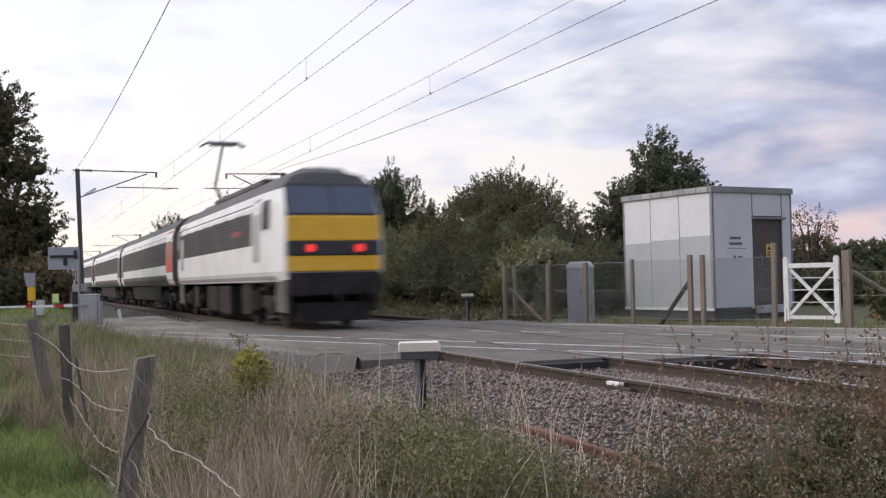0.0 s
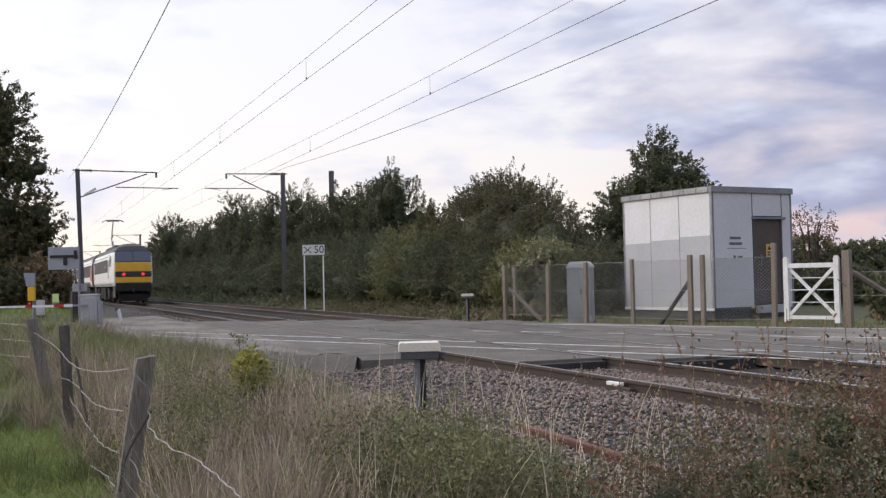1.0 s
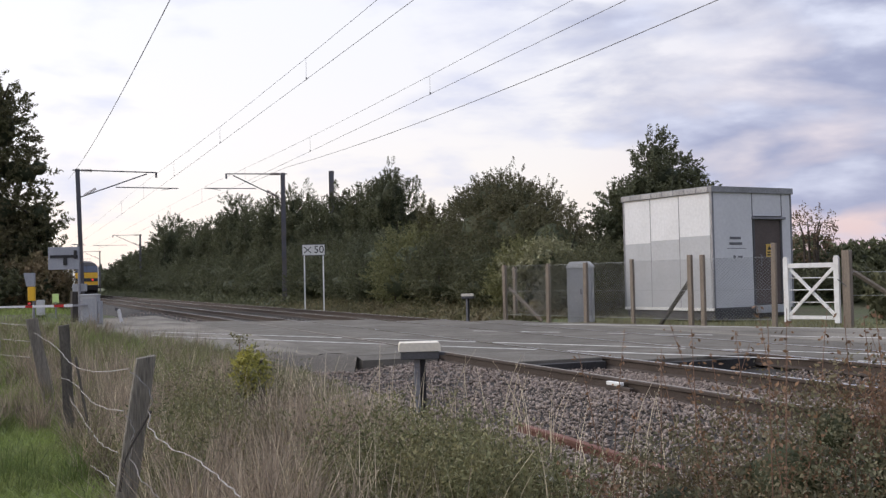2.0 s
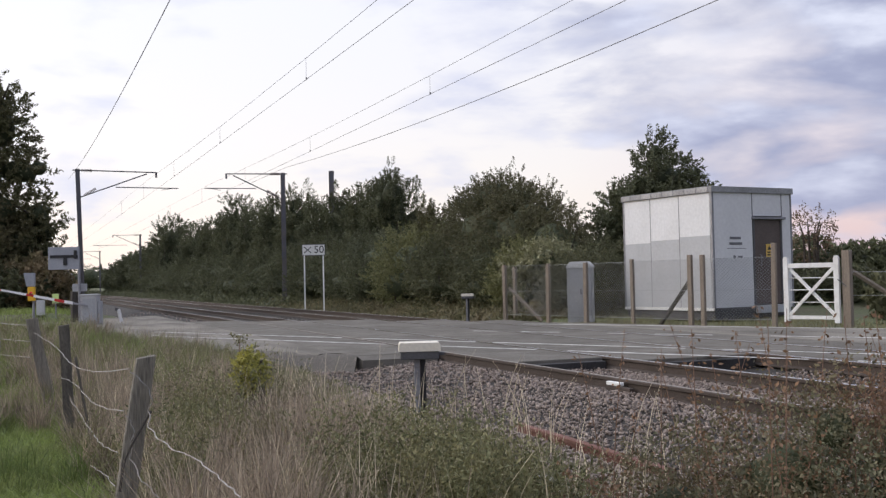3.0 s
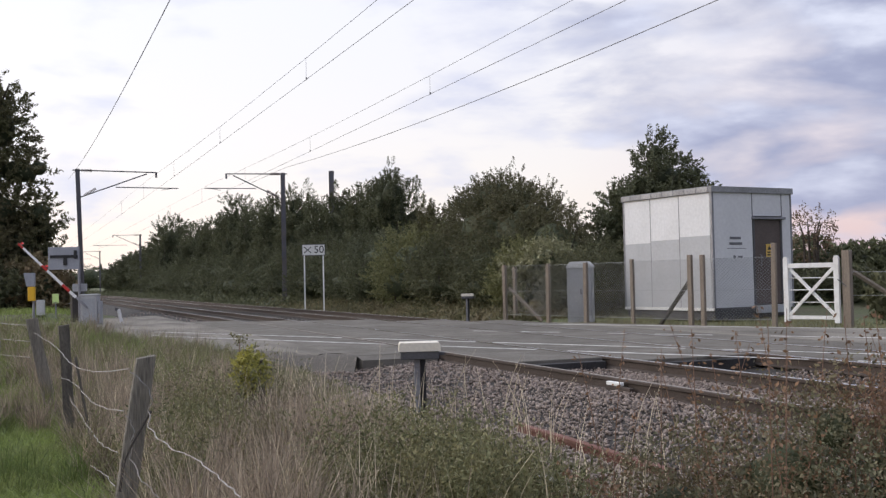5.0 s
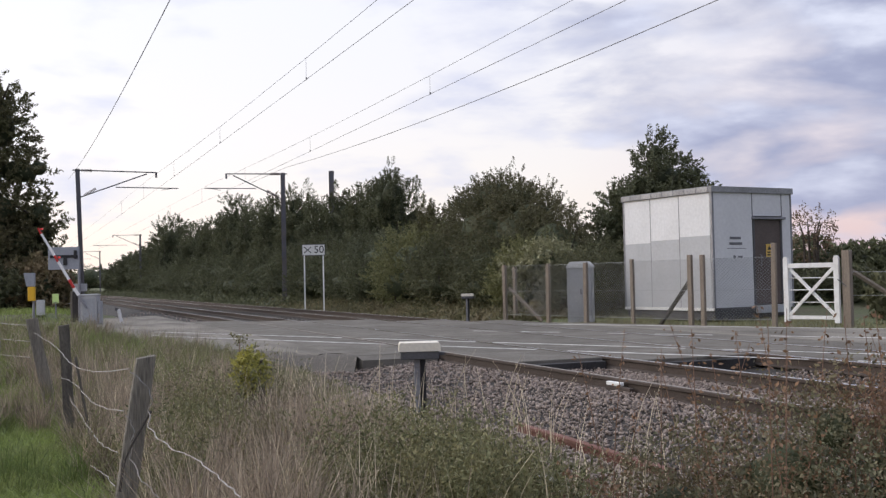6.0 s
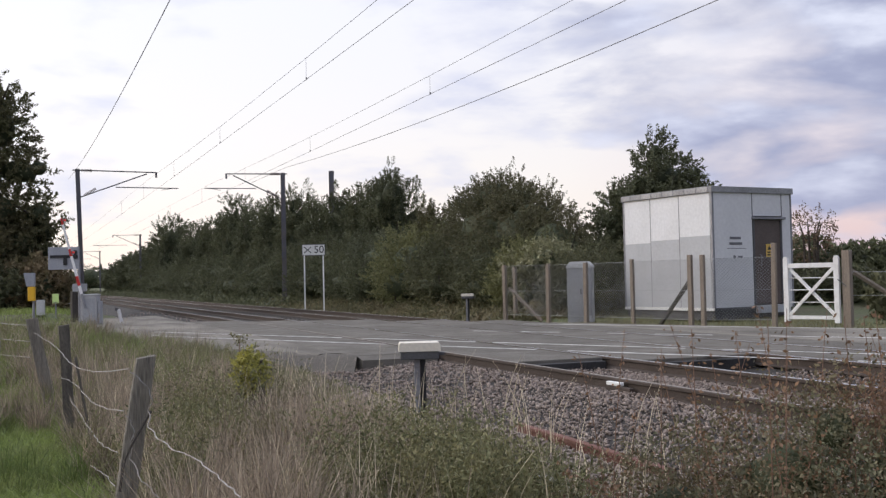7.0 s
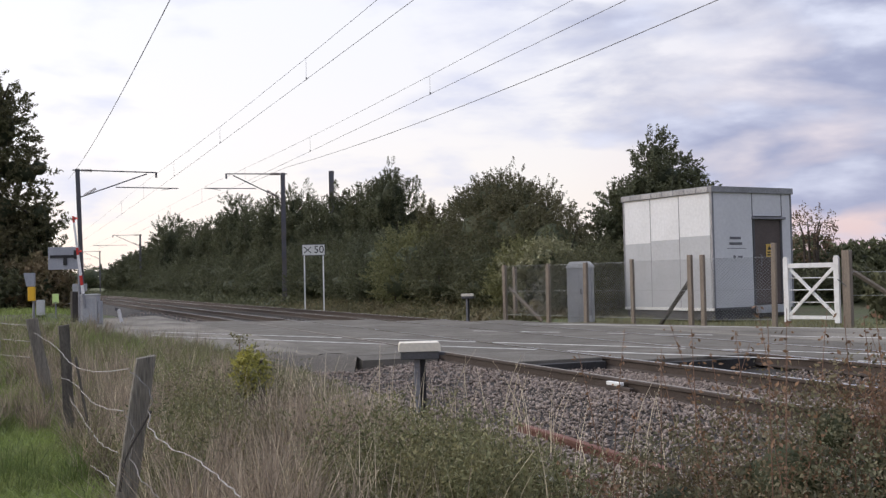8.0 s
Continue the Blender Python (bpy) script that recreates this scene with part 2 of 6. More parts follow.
M["t_screen"] = material("train_windscreen", (0.085, 0.105, 0.15), 0.22, vary=0.08, bump=0.0, spec=0.6)
M["t_yellow"] = material("train_yellow", (0.92, 0.54, 0.06), 0.4, vary=0.06, scale=1.5, fine=12, bump=0.0, second=(0.78, 0.43, 0.04))
M["t_red"] = material("train_red", (0.62, 0.075, 0.04), 0.4, vary=0.06, bump=0.0)
M["t_roof"] = material("train_roof", (0.105, 0.10, 0.10), 0.7, vary=0.15, scale=1, fine=12, bump=0.1)
M["t_coachglass"] = material("coach_window", (0.03, 0.032, 0.04), 0.5, vary=0.05, bump=0.0, spec=0.12)
M["t_coach"] = material("coach_dark_grey", (0.085, 0.082, 0.088), 0.5, vary=0.12, scale=0.8, fine=8, bump=0.0)
M["t_grime"] = material("grimy_cab_panel", (0.12, 0.115, 0.11), 0.8, vary=0.3, scale=3, fine=14, bump=0.1, second=(0.06, 0.056, 0.052))
M["t_emblem"] = material("dull_red_emblem", (0.26, 0.05, 0.06), 0.5, vary=0.1, bump=0.0)
M["t_under"] = material("train_underframe", (0.028, 0.026, 0.025), 0.9, vary=0.3, scale=2, fine=20, bump=0.2, second=(0.06, 0.053, 0.046), spec=0.2)


# ---- mesh helpers ----
def mesh_of(name, bm, mat, smooth=False):
    me = bpy.data.meshes.new(name)
    bm.to_mesh(me)
    bm.free()
    for mt in (mat if isinstance(mat, (list, tuple)) else [mat]):
        me.materials.append(mt)
    if smooth:
        me.polygons.foreach_set("use_smooth", [True] * len(me.polygons))
    return me


def part(name, bm, mat, parent=None, label="", smooth=False):
    """Links a bmesh as one mesh object, under a thing or a part."""
    ob = new(name, mesh_of(name, bm, mat, smooth))
    ob.parent = parent
    return tagged(ob, label)


def thing(name, m=None, label="", category="", group="", kind=""):
    ob = new(name)
    if m is not None:
        ob.matrix_world = m
    ob.empty_display_size = 0.1
    return tagged(ob, label, category, group, kind)


def box(bm, x0, x1, y0, y1, z0, z1, bevel=0.0, m=None, idx=0):
    r = bmesh.ops.create_cube(bm, size=1.0)
    vs = r["verts"]
    for v in vs:
        v.co = Vector(((x0 + x1) / 2 + v.co.x * (x1 - x0), (y0 + y1) / 2 + v.co.y * (y1 - y0), (z0 + z1) / 2 + v.co.z * (z1 - z0)))
    faces = set(f for v in vs for f in v.link_faces)
    if bevel:
        es = list(set(e for v in vs for e in v.link_edges))
        rb = bmesh.ops.bevel(bm, geom=es, offset=bevel, segments=2, affect="EDGES", profile=0.5)
        vs = list({v for f in rb["faces"] for v in f.verts} | {v for v in vs if v.is_valid})
        faces = set(f for v in vs for f in v.link_faces)
    for f in faces:
        f.material_index = idx
    if m is not None:
        bmesh.ops.transform(bm, matrix=m, verts=vs)
    return vs


def one_box(*a, **k):
    bm = bmesh.new()
    box(bm, *a, **k)
    return bm


def tube(bm, pts, r, sides=6, r1=None, cap=True):
    """A round bar along points; r1 tapers it."""
    pts = [Vector(q) for q in pts]
    rings = []
    n = len(pts)
    for i, q in enumerate(pts):
        d = (pts[min(i + 1, n - 1)] - pts[max(i - 1, 0)]).normalized()
        s = d.cross(Vector((0, 0, 1)) if abs(d.z) < 0.95 else Vector((1, 0, 0))).normalized()
        u = s.cross(d)
        rad = r if r1 is None else r + (r1 - r) * i / max(1, n - 1)
        rings.append([bm.verts.new(q + (s * math.cos(2 * math.pi * k / sides) + u * math.sin(2 * math.pi * k / sides)) * rad) for k in range(sides)])
    for a, b in zip(rings, rings[1:]):
        for k in range(sides):
            bm.faces.new((a[k], a[(k + 1) % sides], b[(k + 1) % sides], b[k]))
    if cap:
        bm.faces.new(rings[0])
        bm.faces.new(rings[-1][::-1])
    return bm


def one_tube(pts, r, sides=6, r1=None):
    return tube(bmesh.new(), pts, r, sides, r1)


def prism(bm, profile, y0, y1, idx=0, axis="y"):
    """Extrudes an x-z outline along y."""
    a = [bm.verts.new((x, y0, z)) for x, z in profile]
    b = [bm.verts.new((x, y1, z)) for x, z in profile]
    n = len(profile)
    fs = [bm.faces.new((a[i], a[(i + 1) % n], b[(i + 1) % n], b[i])) for i in range(n)]
    fs += [bm.faces.new(a[::-1]), bm.faces.new(b)]
    for f in fs:
        f.material_index = idx
    bmesh.ops.recalc_face_normals(bm, faces=fs)
    return fs


def sweep_profile(bm, profile, path):
    """Carries an x-z outline along places (x, y, z), kept square to y."""
    rings = [[bm.verts.new((px + x, py, pz + z)) for x, z in profile] for px, py, pz in path]
    n = len(profile)
    for a, b in zip(rings, rings[1:]):
        for i in range(n):
            bm.faces.new((a[i], a[(i + 1) % n], b[(i + 1) % n], b[i]))
    bm.faces.new(rings[0][::-1])
    bm.faces.new(rings[-1])
    bmesh.ops.recalc_face_normals(bm, faces=bm.faces[:])
    return bm


def raw_mesh(name, verts, faces, mat, parent=None, smooth=False):
    """A large mesh from numpy arrays: verts (n, 3), faces (m, k)."""
    me = bpy.data.meshes.new(name)
    verts = np.asarray(verts, np.float32)
    faces = np.asarray(faces, np.int32)
    k = faces.shape[1]
    me.vertices.add(len(verts))
    me.vertices.foreach_set("co", verts.ravel())
    me.loops.add(faces.size)
    me.loops.foreach_set("vertex_index", faces.ravel())
    me.polygons.add(len(faces))
    me.polygons.foreach_set("loop_start", np.arange(0, faces.size, k, dtype=np.int32))
    me.polygons.foreach_set("loop_total", np.full(len(faces), k, np.int32))
    me.update(calc_edges=True)
    me.materials.append(mat)
    if smooth:
        me.polygons.foreach_set("use_smooth", np.ones(len(faces), bool))
    ob = new(name, me)
    ob.parent = parent
    return ob


# ---- ground ----
def road_edges(y):
    """x of the near and far edge of the road at y: it crosses the line on the skew and swings off beyond it."""
    near = 1.6 + (21.3 - y) * 0.494
    far = 12.0 + (23.6 - y) * 0.43
    return near, far


def ground_z(x, y):
    """Height of the meadow, verges and the trackbed under the ballast."""
    nx, fx = road_edges(y)
    z = -0.16 + 0.10 * noise.noise(Vector((x * 0.35, y * 0.35, 0.3))) + 0.03 * noise.noise(Vector((x * 1.3, y * 1.3, 4.1)))
    # meadow rises a little towards the lane
    z += 0.36 * max(0.0, min(1.0, (y - 10) / 9)) * max(0.0, min(1.0, (3.2 - x) / 2.5))
    # bank under the scrub beyond the line
    z += 0.9 * max(0.0, min(1.0, (x - 15 - max(0, (30 - y)) * 0.55) / 8)) * max(0.0, min(1.0, (y - 20) / 8))
    # cutting out of the track and the lane
    d = abs(x - bend(y) - 8.5)
    k = max(0.0, min(1.0, (4.9 - d) / 0.8))
    z = z * (1 - k) - 0.62 * k
    if -20 < y < 60:
        s = max(0.0, min(1.0, (x - nx + 0.9) / 0.7)) * max(0.0, min(1.0, (fx + 1.0 - x) / 0.6)) if y < 33 else 0.0
        z = z * (1 - s) + min(z, -0.16) * s
        if x < 6 and 27 < y < 40:
            s = max(0.0, min(1.0, (y - 27) / 1.5)) * max(0.0, min(1.0, (39 - y) / 1.5))
            z = z * (1 - s) + min(z, -0.16) * s
    return z


def make_ground():
    def axis(lo, hi, fine_lo, fine_hi, step):
        a = [lo]
        v = lo
        while v < hi:
            gap = max(0.0, fine_lo - v, v - fine_hi)
            s = step + gap * 0.16
            v += s
            a.append(min(v, hi))
        return a
    xs = axis(-2500, 3500, -3, 24, 0.35)
    ys = axis(-400, 4500, 2, 42, 0.35)
    verts = [(x, y, ground_z(x, y)) for y in ys for x in xs]
    nx = len(xs)
    faces = [(j * nx + i, j * nx + i + 1, (j + 1) * nx + i + 1, (j + 1) * nx + i) for j in range(len(ys) - 1) for i in range(nx - 1)]
    ob = raw_mesh("ground", verts, faces, M["soil"], smooth=True)
    tagged(ob, "rough meadow ground with grass and bare soil", "ground", kind="structure")


make_ground()


def strip_sheet(name, rows, mat, thick=0.14, parent=None):
    """A slab from rows of (left, right) places; the top follows the rows."""
    bm = bmesh.new()
    top = [[bm.verts.new(q) for q in r] for r in rows]
    low = [[bm.verts.new((q[0], q[1], q[2] - thick)) for q in r] for r in rows]
    k = len(rows[0])
    for i in range(len(rows) - 1):
        for j in range(k - 1):
            bm.faces.new((top[i][j], top[i][j + 1], top[i + 1][j + 1], top[i + 1][j]))
        bm.faces.new((top[i][0], top[i + 1][0], low[i + 1][0], low[i][0]))
        bm.faces.new((top[i][-1], low[i][-1], low[i + 1][-1], top[i + 1][-1]))
    bm.faces.new([*top[0][::-1], *low[0]])
    bm.faces.new([*top[-1], *low[-1][::-1]])
    bmesh.ops.recalc_face_normals(bm, faces=bm.faces[:])
    return part(name, bm, mat, parent)


def make_road():
    for x0, x1, lab in ((None, 4.6, "worn grey asphalt lane up to the crossing"), (12.1, None, "worn grey asphalt lane beyond the crossing")):
        rows = []
        for i in range(60):
            y = -14 + i * (32.5 + 14) / 59
            a, b = road_edges(y)
            a, b = (a, min(b, x1)) if x0 is None else (max(a, x0), b)
            if b - a < 0.05:
                continue
            rows.append([(a + (b - a) * k / 8, y, -0.006 - 0.02 * (k == (0 if x0 is None else 8))) for k in range(9)])
        road = strip_sheet("road", rows, M["asphalt"], 0.42)
        tagged(road, lab, "road", kind="structure")
    # crossing deck: panels between and beside the rails
    deck = thing("crossing_deck", None, "dark grey crossing deck panels between the rails", "crossing deck", kind="structure")
    for x0, x1, y0, y1 in ((4.62, 5.96, 15.2, 32.5), (6.12, 7.46, 12.65, 31.0), (7.62, 8.50, 11.9, 30.2), (8.52, 9.39, 11.9, 29.4), (9.55, 10.89, 8.2, 27.4), (11.05, 12.08, 6.2, 25.6)):
        n = round((y1 - y0) / 1.8)
        h = (y1 - y0) / n
        for i in range(n):
            bm = one_box(x0, x1, y0 + i * h + 0.012, y0 + (i + 1) * h - 0.012, -0.2, -0.006, 0.012)
            ob = part("deck_panel", bm, M["panel"], deck)
        # the outermost run ends in a sloped block, those by the rails in a low upright one
        if x0 < 5:
            bm = bmesh.new()
            lo = [bm.verts.new(q) for q in ((x0 + 0.03, y0 - 0.002, -0.42), (x1 - 0.03, y0 - 0.002, -0.42), (x1 - 0.06, y0 - 0.2, -0.42), (x0 + 0.06, y0 - 0.2, -0.42))]
            hi = [bm.verts.new(q) for q in ((x0 + 0.03, y0 - 0.002, -0.012), (x1 - 0.03, y0 - 0.002, -0.012), (x1 - 0.06, y0 - 0.2, -0.07), (x0 + 0.06, y0 - 0.2, -0.07))]
            bm.faces.new(lo), bm.faces.new(hi)
            for k in range(4):
                bm.faces.new((lo[k], lo[(k + 1) % 4], hi[(k + 1) % 4], hi[k]))
            bmesh.ops.recalc_face_normals(bm, faces=bm.faces[:])
            part("end_ramp", bm, M["panel"], deck, "sloped dark end block")
        elif x0 < 9:
            part("end_block", one_box(x0 + 0.03, x1 - 0.03, y0 - 0.14, y0 - 0.002, -0.2, -0.05, 0.01), M["darkrubber"], deck, "black rubber end block")
    # painted lines, broken at the rails
    rails = [c + s for c in (TRACK_A, TRACK_B) for s in (-0.7525, 0.7525)]

    def line(x0, y0, x1, y1, w=0.10, dash=None):
        length = math.hypot(x1 - x0, y1 - y0)
        ux, uy = (x1 - x0) / length, (y1 - y0) / length
        step = dash[0] + dash[1] if dash else 1.25
        s = 0.0
        bm = bmesh.new()
        while s < length:
            e = min(length, s + (dash[0] if dash else 1.25))
            q = s
            while q < e - 0.02:
                r = min(e, q + 0.21)
                xm = x0 + ux * (q + r) / 2
                if min(abs(xm - v) for v in rails) > 0.13:
                    vs = [bm.verts.new((x0 + ux * t - uy * o, y0 + uy * t + ux * o, z)) for z in (-0.004, 0.0005) for t, o in ((q, -w / 2), (r, -w / 2), (r, w / 2), (q, w / 2))]
                    bm.faces.new(vs[4:])
                    for i in range(4):
                        bm.faces.new((vs[i], vs[(i + 1) % 4], vs[4 + (i + 1) % 4], vs[4 + i]))
                q = r
            s += step
        ob = part("road_marking", bm, M["roadpaint"])
        tagged(ob, "worn white painted line on the lane", "road marking", "painted lines on the lane", kind="structure")
    line(2.6, 24.3, 11.4, 6.4, 0.075)
    line(2.9, 26.2, 12.2, 7.5, 0.06)
    line(9.0, 20.7, 13.9, 12.0, 0.06, (2.2, 1.1))
    line(11.3, 22.9, 17.0, 12.0, 0.07)
    # the lane swings away on the near side of the line
    rows = []
    for i in range(24):
        x = 4.55 - i * 1.6
        t = min(1.0, i / 5)
        lo = 25.5 + 1.2 * t - (1 - t) * 6.0
        hi = 41.0 - 5.0 * t
        rows.append([(x, lo + (hi - lo) * k / 5, -0.016 - 0.004 * i) for k in range(6)])
    lane = strip_sheet("road", rows, M["asphalt"], 0.2)
    tagged(lane, "grey asphalt lane swinging away beside the line", "road", kind="structure")

    # broken shoulder of the lane above the gravel
    bm = bmesh.new()
    rows = []
    for i in range(46):
        x = 2.6 + i * 0.045
        y = 21.3 - (x - 1.6) / 0.494
        w = noise.noise(Vector((x * 2.3, 0.4, 1.0)))
        rows.append([bm.verts.new((x - 0.447 * q - 0.1 * w * (k > 0), y - 0.894 * q, z + 0.05 * noise.noise(Vector((x * 6, k, 3.0))) * (k > 0))) for k, (q, z) in enumerate(((-0.15, -0.004), (0.10, -0.03), (0.28, -0.16), (0.55, -0.34), (0.8, -0.55)))])
    for a, b in zip(rows, rows[1:]):
        for k in range(4):
            bm.faces.new((a[k], a[k + 1], b[k + 1], b[k]))
    bmesh.ops.recalc_face_normals(bm, faces=bm.faces[:])
    tagged(part("road_shoulder", bm, M["shoulder"], None, smooth=True), "dark crumbling edge of the asphalt lane", "road edge", kind="structure")


make_road()


# ---- railway ----
RAIL_PROFILE = [(-0.07, -0.159), (0.07, -0.159), (0.07, -0.148), (0.01, -0.125), (0.01, -0.045), (0.036, -0.035), (0.036, -0.008), (0.028, 0.0),
                (-0.028, 0.0), (-0.036, -0.008), (-0.036, -0.035), (-0.01, -0.045), (-0.01, -0.125), (-0.07, -0.148)]


def line_path(x, y0, y1, step, z=0.0):
    n = max(2, int((y1 - y0) / step) + 1)
    return [(x + bend(y), y, z) for y in np.linspace(y0, y1, n)]


M["raildull"] = material("rail_dull_band", (0.30, 0.27, 0.24), 0.5, metal=0.7, vary=0.2, scale=4, fine=40, bump=0.05)


def make_track():
    for name, cx in (("railway_track", TRACK_A), ("railway_track", TRACK_B)):
        tr = thing(name, None, "railway track of rusty steel rails on concrete sleepers", "railway track", "tracks over the crossing")
        for s in (-0.7525, 0.7525):
            rail = part("rail", sweep_profile(bmesh.new(), RAIL_PROFILE, line_path(cx + s, -30, 420, 4)), M["railrust"], tr, "rusty running rail")
            bm = bmesh.new()
            dull = cx == TRACK_A and s < 0
            w = 0.018 if dull else 0.027
            sweep_profile(bm, [(-w - 0.002, -0.006), (w + 0.002, -0.006), (w, 0.002), (-w, 0.002)], line_path(cx + s, -30, 420, 4))
            part("running_band", bm, M["raildull" if dull else "railhead"], rail, "dull worn top of the rail" if dull else "polished top of the rail")
        # sleepers: a part each near the crossing, one mesh far off
        bm = bmesh.new()
        prism(bm, [(-1.25, -0.32), (1.25, -0.32), (1.25, -0.19), (1.2, -0.165), (0.5, -0.165), (0.4, -0.19), (-0.4, -0.19), (-0.5, -0.165), (-1.2, -0.165), (-1.25, -0.19)], -0.12, 0.12)
        me = mesh_of("sleeper", bm, M["sleeper"])
        y = -6.0
        while y < 60:
            if not (10.5 + (cx - TRACK_A) * -0.5 < y < 25):
                ob = new("sleeper", me)
                ob.parent = tr
                ob.matrix_world = pose(cx + bend(y), y, 0)
            y += 0.65
        bm = bmesh.new()
        while y < 260:
            box(bm, cx + bend(y) - 1.25, cx + bend(y) + 1.25, y - 0.12, y + 0.12, -0.32, -0.165)
            y += 0.65
        tagged(part("sleeper_run", bm, M["sleeper"], tr), kind="stuff")


make_track()


def ballast_z(x, y):
    u = x - bend(y)
    if u < TRACK_A - 0.82:
        z = -0.15 - 0.49 * max(0.0, min(1.0, (TRACK_A - 1.35 - u) / 1.7))
        # banked up against the lane
        k = max(0.0, min(1.0, (y - 11.5) / 3)) * max(0.0, min(1.0, (19.0 - y) / 1.0))
        return z + 0.72 * k * (-0.17 - z)
    if u > TRACK_B + 1.2:
        return -0.22 - 0.42 * min(1.0, (u - TRACK_B - 1.2) / 1.4)
    return -0.195 - 0.035 * math.cos((u - 8.5) * 1.9)


def make_ballast():
    us = np.linspace(TRACK_A - 3.6, TRACK_B + 2.9, 40)
    ys = list(np.arange(-12, 14, 0.3)) + list(np.arange(14, 60, 1.0)) + list(np.arange(60, 421, 8.0))
    verts = [(u + bend(y), y, ballast_z(u + bend(y), y) + 0.03 * noise.noise(Vector((u * 3, y * 3, 0)))) for y in ys for u in us]
    k = len(us)
    faces = [(j * k + i, j * k + i + 1, (j + 1) * k + i + 1, (j + 1) * k + i) for j in range(len(ys) - 1) for i in range(k - 1)]
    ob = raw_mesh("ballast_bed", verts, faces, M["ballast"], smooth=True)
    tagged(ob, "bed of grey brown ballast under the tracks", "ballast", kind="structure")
    # loose stones where the camera is near
    rng = np.random.default_rng(5)
    base = bmesh.new()
    bmesh.ops.create_cube(base, size=1.5)
    bmesh.ops.triangulate(base, faces=base.faces[:])
    base.verts.index_update()
    bv = np.array([v.co[:] for v in base.verts])
    bf = np.array([[v.index for v in f.verts] for f in base.faces])
    base.free()
    spots = []
    for _ in range(66000):
        y = rng.uniform(3.0, 17.0)
        u = rng.uniform(TRACK_A - 4.0, TRACK_A + 1.9) if rng.random() < 0.86 else rng.uniform(TRACK_A + 1.9, TRACK_B + 1)
        nx, fx = road_edges(y)
        if (u < 4.6 and u > nx - 0.2) or (4.6 < u < 6.0 and y > 15.1) or (6.0 < u < 7.5 and y > 12.6) or (u > 7.5 and y > 11.0):
            continue
        if y > 11.5 and rng.random() < 0.35:
            continue
        spots.append((u, y))
    for _ in range(1500):
        y = 24 + 30 * rng.random() ** 1.6
        spots.append((rng.choice((rng.uniform(TRACK_A - 2.4, TRACK_A - 1.1), rng.uniform(TRACK_B + 1.1, TRACK_B + 2.6))), y))
    spots = np.array([s for s in spots if abs(abs(s[0] - TRACK_A) - 0.7525) > 0.08])
    n = len(spots)
    size = rng.uniform(0.008, 0.019, (n, 1, 1)) * rng.uniform(0.55, 1.3, (n, 1, 3)) * (1 + 0.5 * (spots[:, 1] > 20))[:, None, None]
    v = bv[None] * (1 + 0.24 * rng.normal(size=(n, len(bv), 3))) * size
    a = rng.uniform(0, 6.28, n)
    c, s = np.cos(a)[:, None], np.sin(a)[:, None]
    t = rng.uniform(-0.7, 0.7, n)
    ct, st = np.cos(t)[:, None], np.sin(t)[:, None]
    X, Y, Z = v[..., 0], v[..., 1], v[..., 2]
    Y, Z = Y * ct - Z * st, Y * st + Z * ct
    X, Y = X * c - Y * s, X * s + Y * c
    z0 = np.array([max(ballast_z(q[0], q[1]), ground_z(q[0], q[1]) if q[0] < 4.4 else -1) for q in spots]) + rng.uniform(0.0, 0.03, n)
    v = np.stack([X + spots[:, :1], Y + spots[:, 1:], Z + z0[:, None]], -1)
    f = bf[None] + (np.arange(n) * len(bv))[:, None, None]
    ob = raw_mesh("ballast_stones", v.reshape(-1, 3), f.reshape(-1, 3), M["stone"])
    tagged(ob, "loose angular grey and brown ballast stones", "ballast", kind="stuff")


make_ballast()


# ---- train ----
BODY = [(-1.25, 1.16), (-1.36, 1.40), (-1.37, 2.0), (-1.34, 3.05), (-1.24, 3.38), (-0.95, 3.70), (-0.5, 3.93), (0, 4.0),
        (0.5, 3.93), (0.95, 3.70), (1.24, 3.38), (1.34, 3.05), (1.37, 2.0), (1.36, 1.40), (1.25, 1.16)]


def side_x(z):
    pts = BODY[:8]
    for (x0, z0), (x1, z1) in zip(pts, pts[1:]):
        if z0 <= z <= z1:
            return -(x0 + (x1 - x0) * (z - z0) / (z1 - z0))
    return 1.25


def side_panel(z0, z1, y0, y1, sign, proud=0.004, lean=0.0):
    """A thin sheet that follows the curved body side."""
    bm = bmesh.new()
    zs = [z0 + (z1 - z0) * i / 4 for i in range(5)]
    prof = [(sign * (side_x(z) + proud), z) for z in zs] + [(sign * (side_x(z) - 0.02), z) for z in reversed(zs)]
    prism(bm, prof, y0, y1)
    return bm


def bogie(parent, y, wheels=(-1.3, 1.3), r=0.5):
    bm = bmesh.new()
    for s in (-1, 1):
        box(bm, s * 1.02 - 0.08, s * 1.02 + 0.08, y - 2.0, y + 2.0, 0.5, 0.82, 0.03)
        for w in wheels:
            box(bm, s * 1.1 - 0.1, s * 1.1 + 0.12, y + w - 0.2, y + w + 0.2, 0.36, 0.7, 0.03)
        tube(bm, [(s * 1.12, y - 0.25, 0.45), (s * 1.12, y - 0.25, 0.95)], 0.11, 8)
        tube(bm, [(s * 1.12, y + 0.25, 0.45), (s * 1.12, y + 0.25, 0.95)], 0.11, 8)
    box(bm, -1.0, 1.0, y - 0.5, y + 0.5, 0.5, 1.05)
    part("bogie", bm, M["t_under"], parent, "dark grimy bogie frame")
    for w in wheels:
        bm = bmesh.new()
        for s in (-0.7525, 0.7525):
            tube(bm, [(s - 0.06, y + w, r), (s + 0.06, y + w, r)], r, 18)
        tube(bm, [(-0.7, y + w, r), (0.7, y + w, r)], 0.09, 8)
        part("wheelset", bm, M["t_under"], parent)


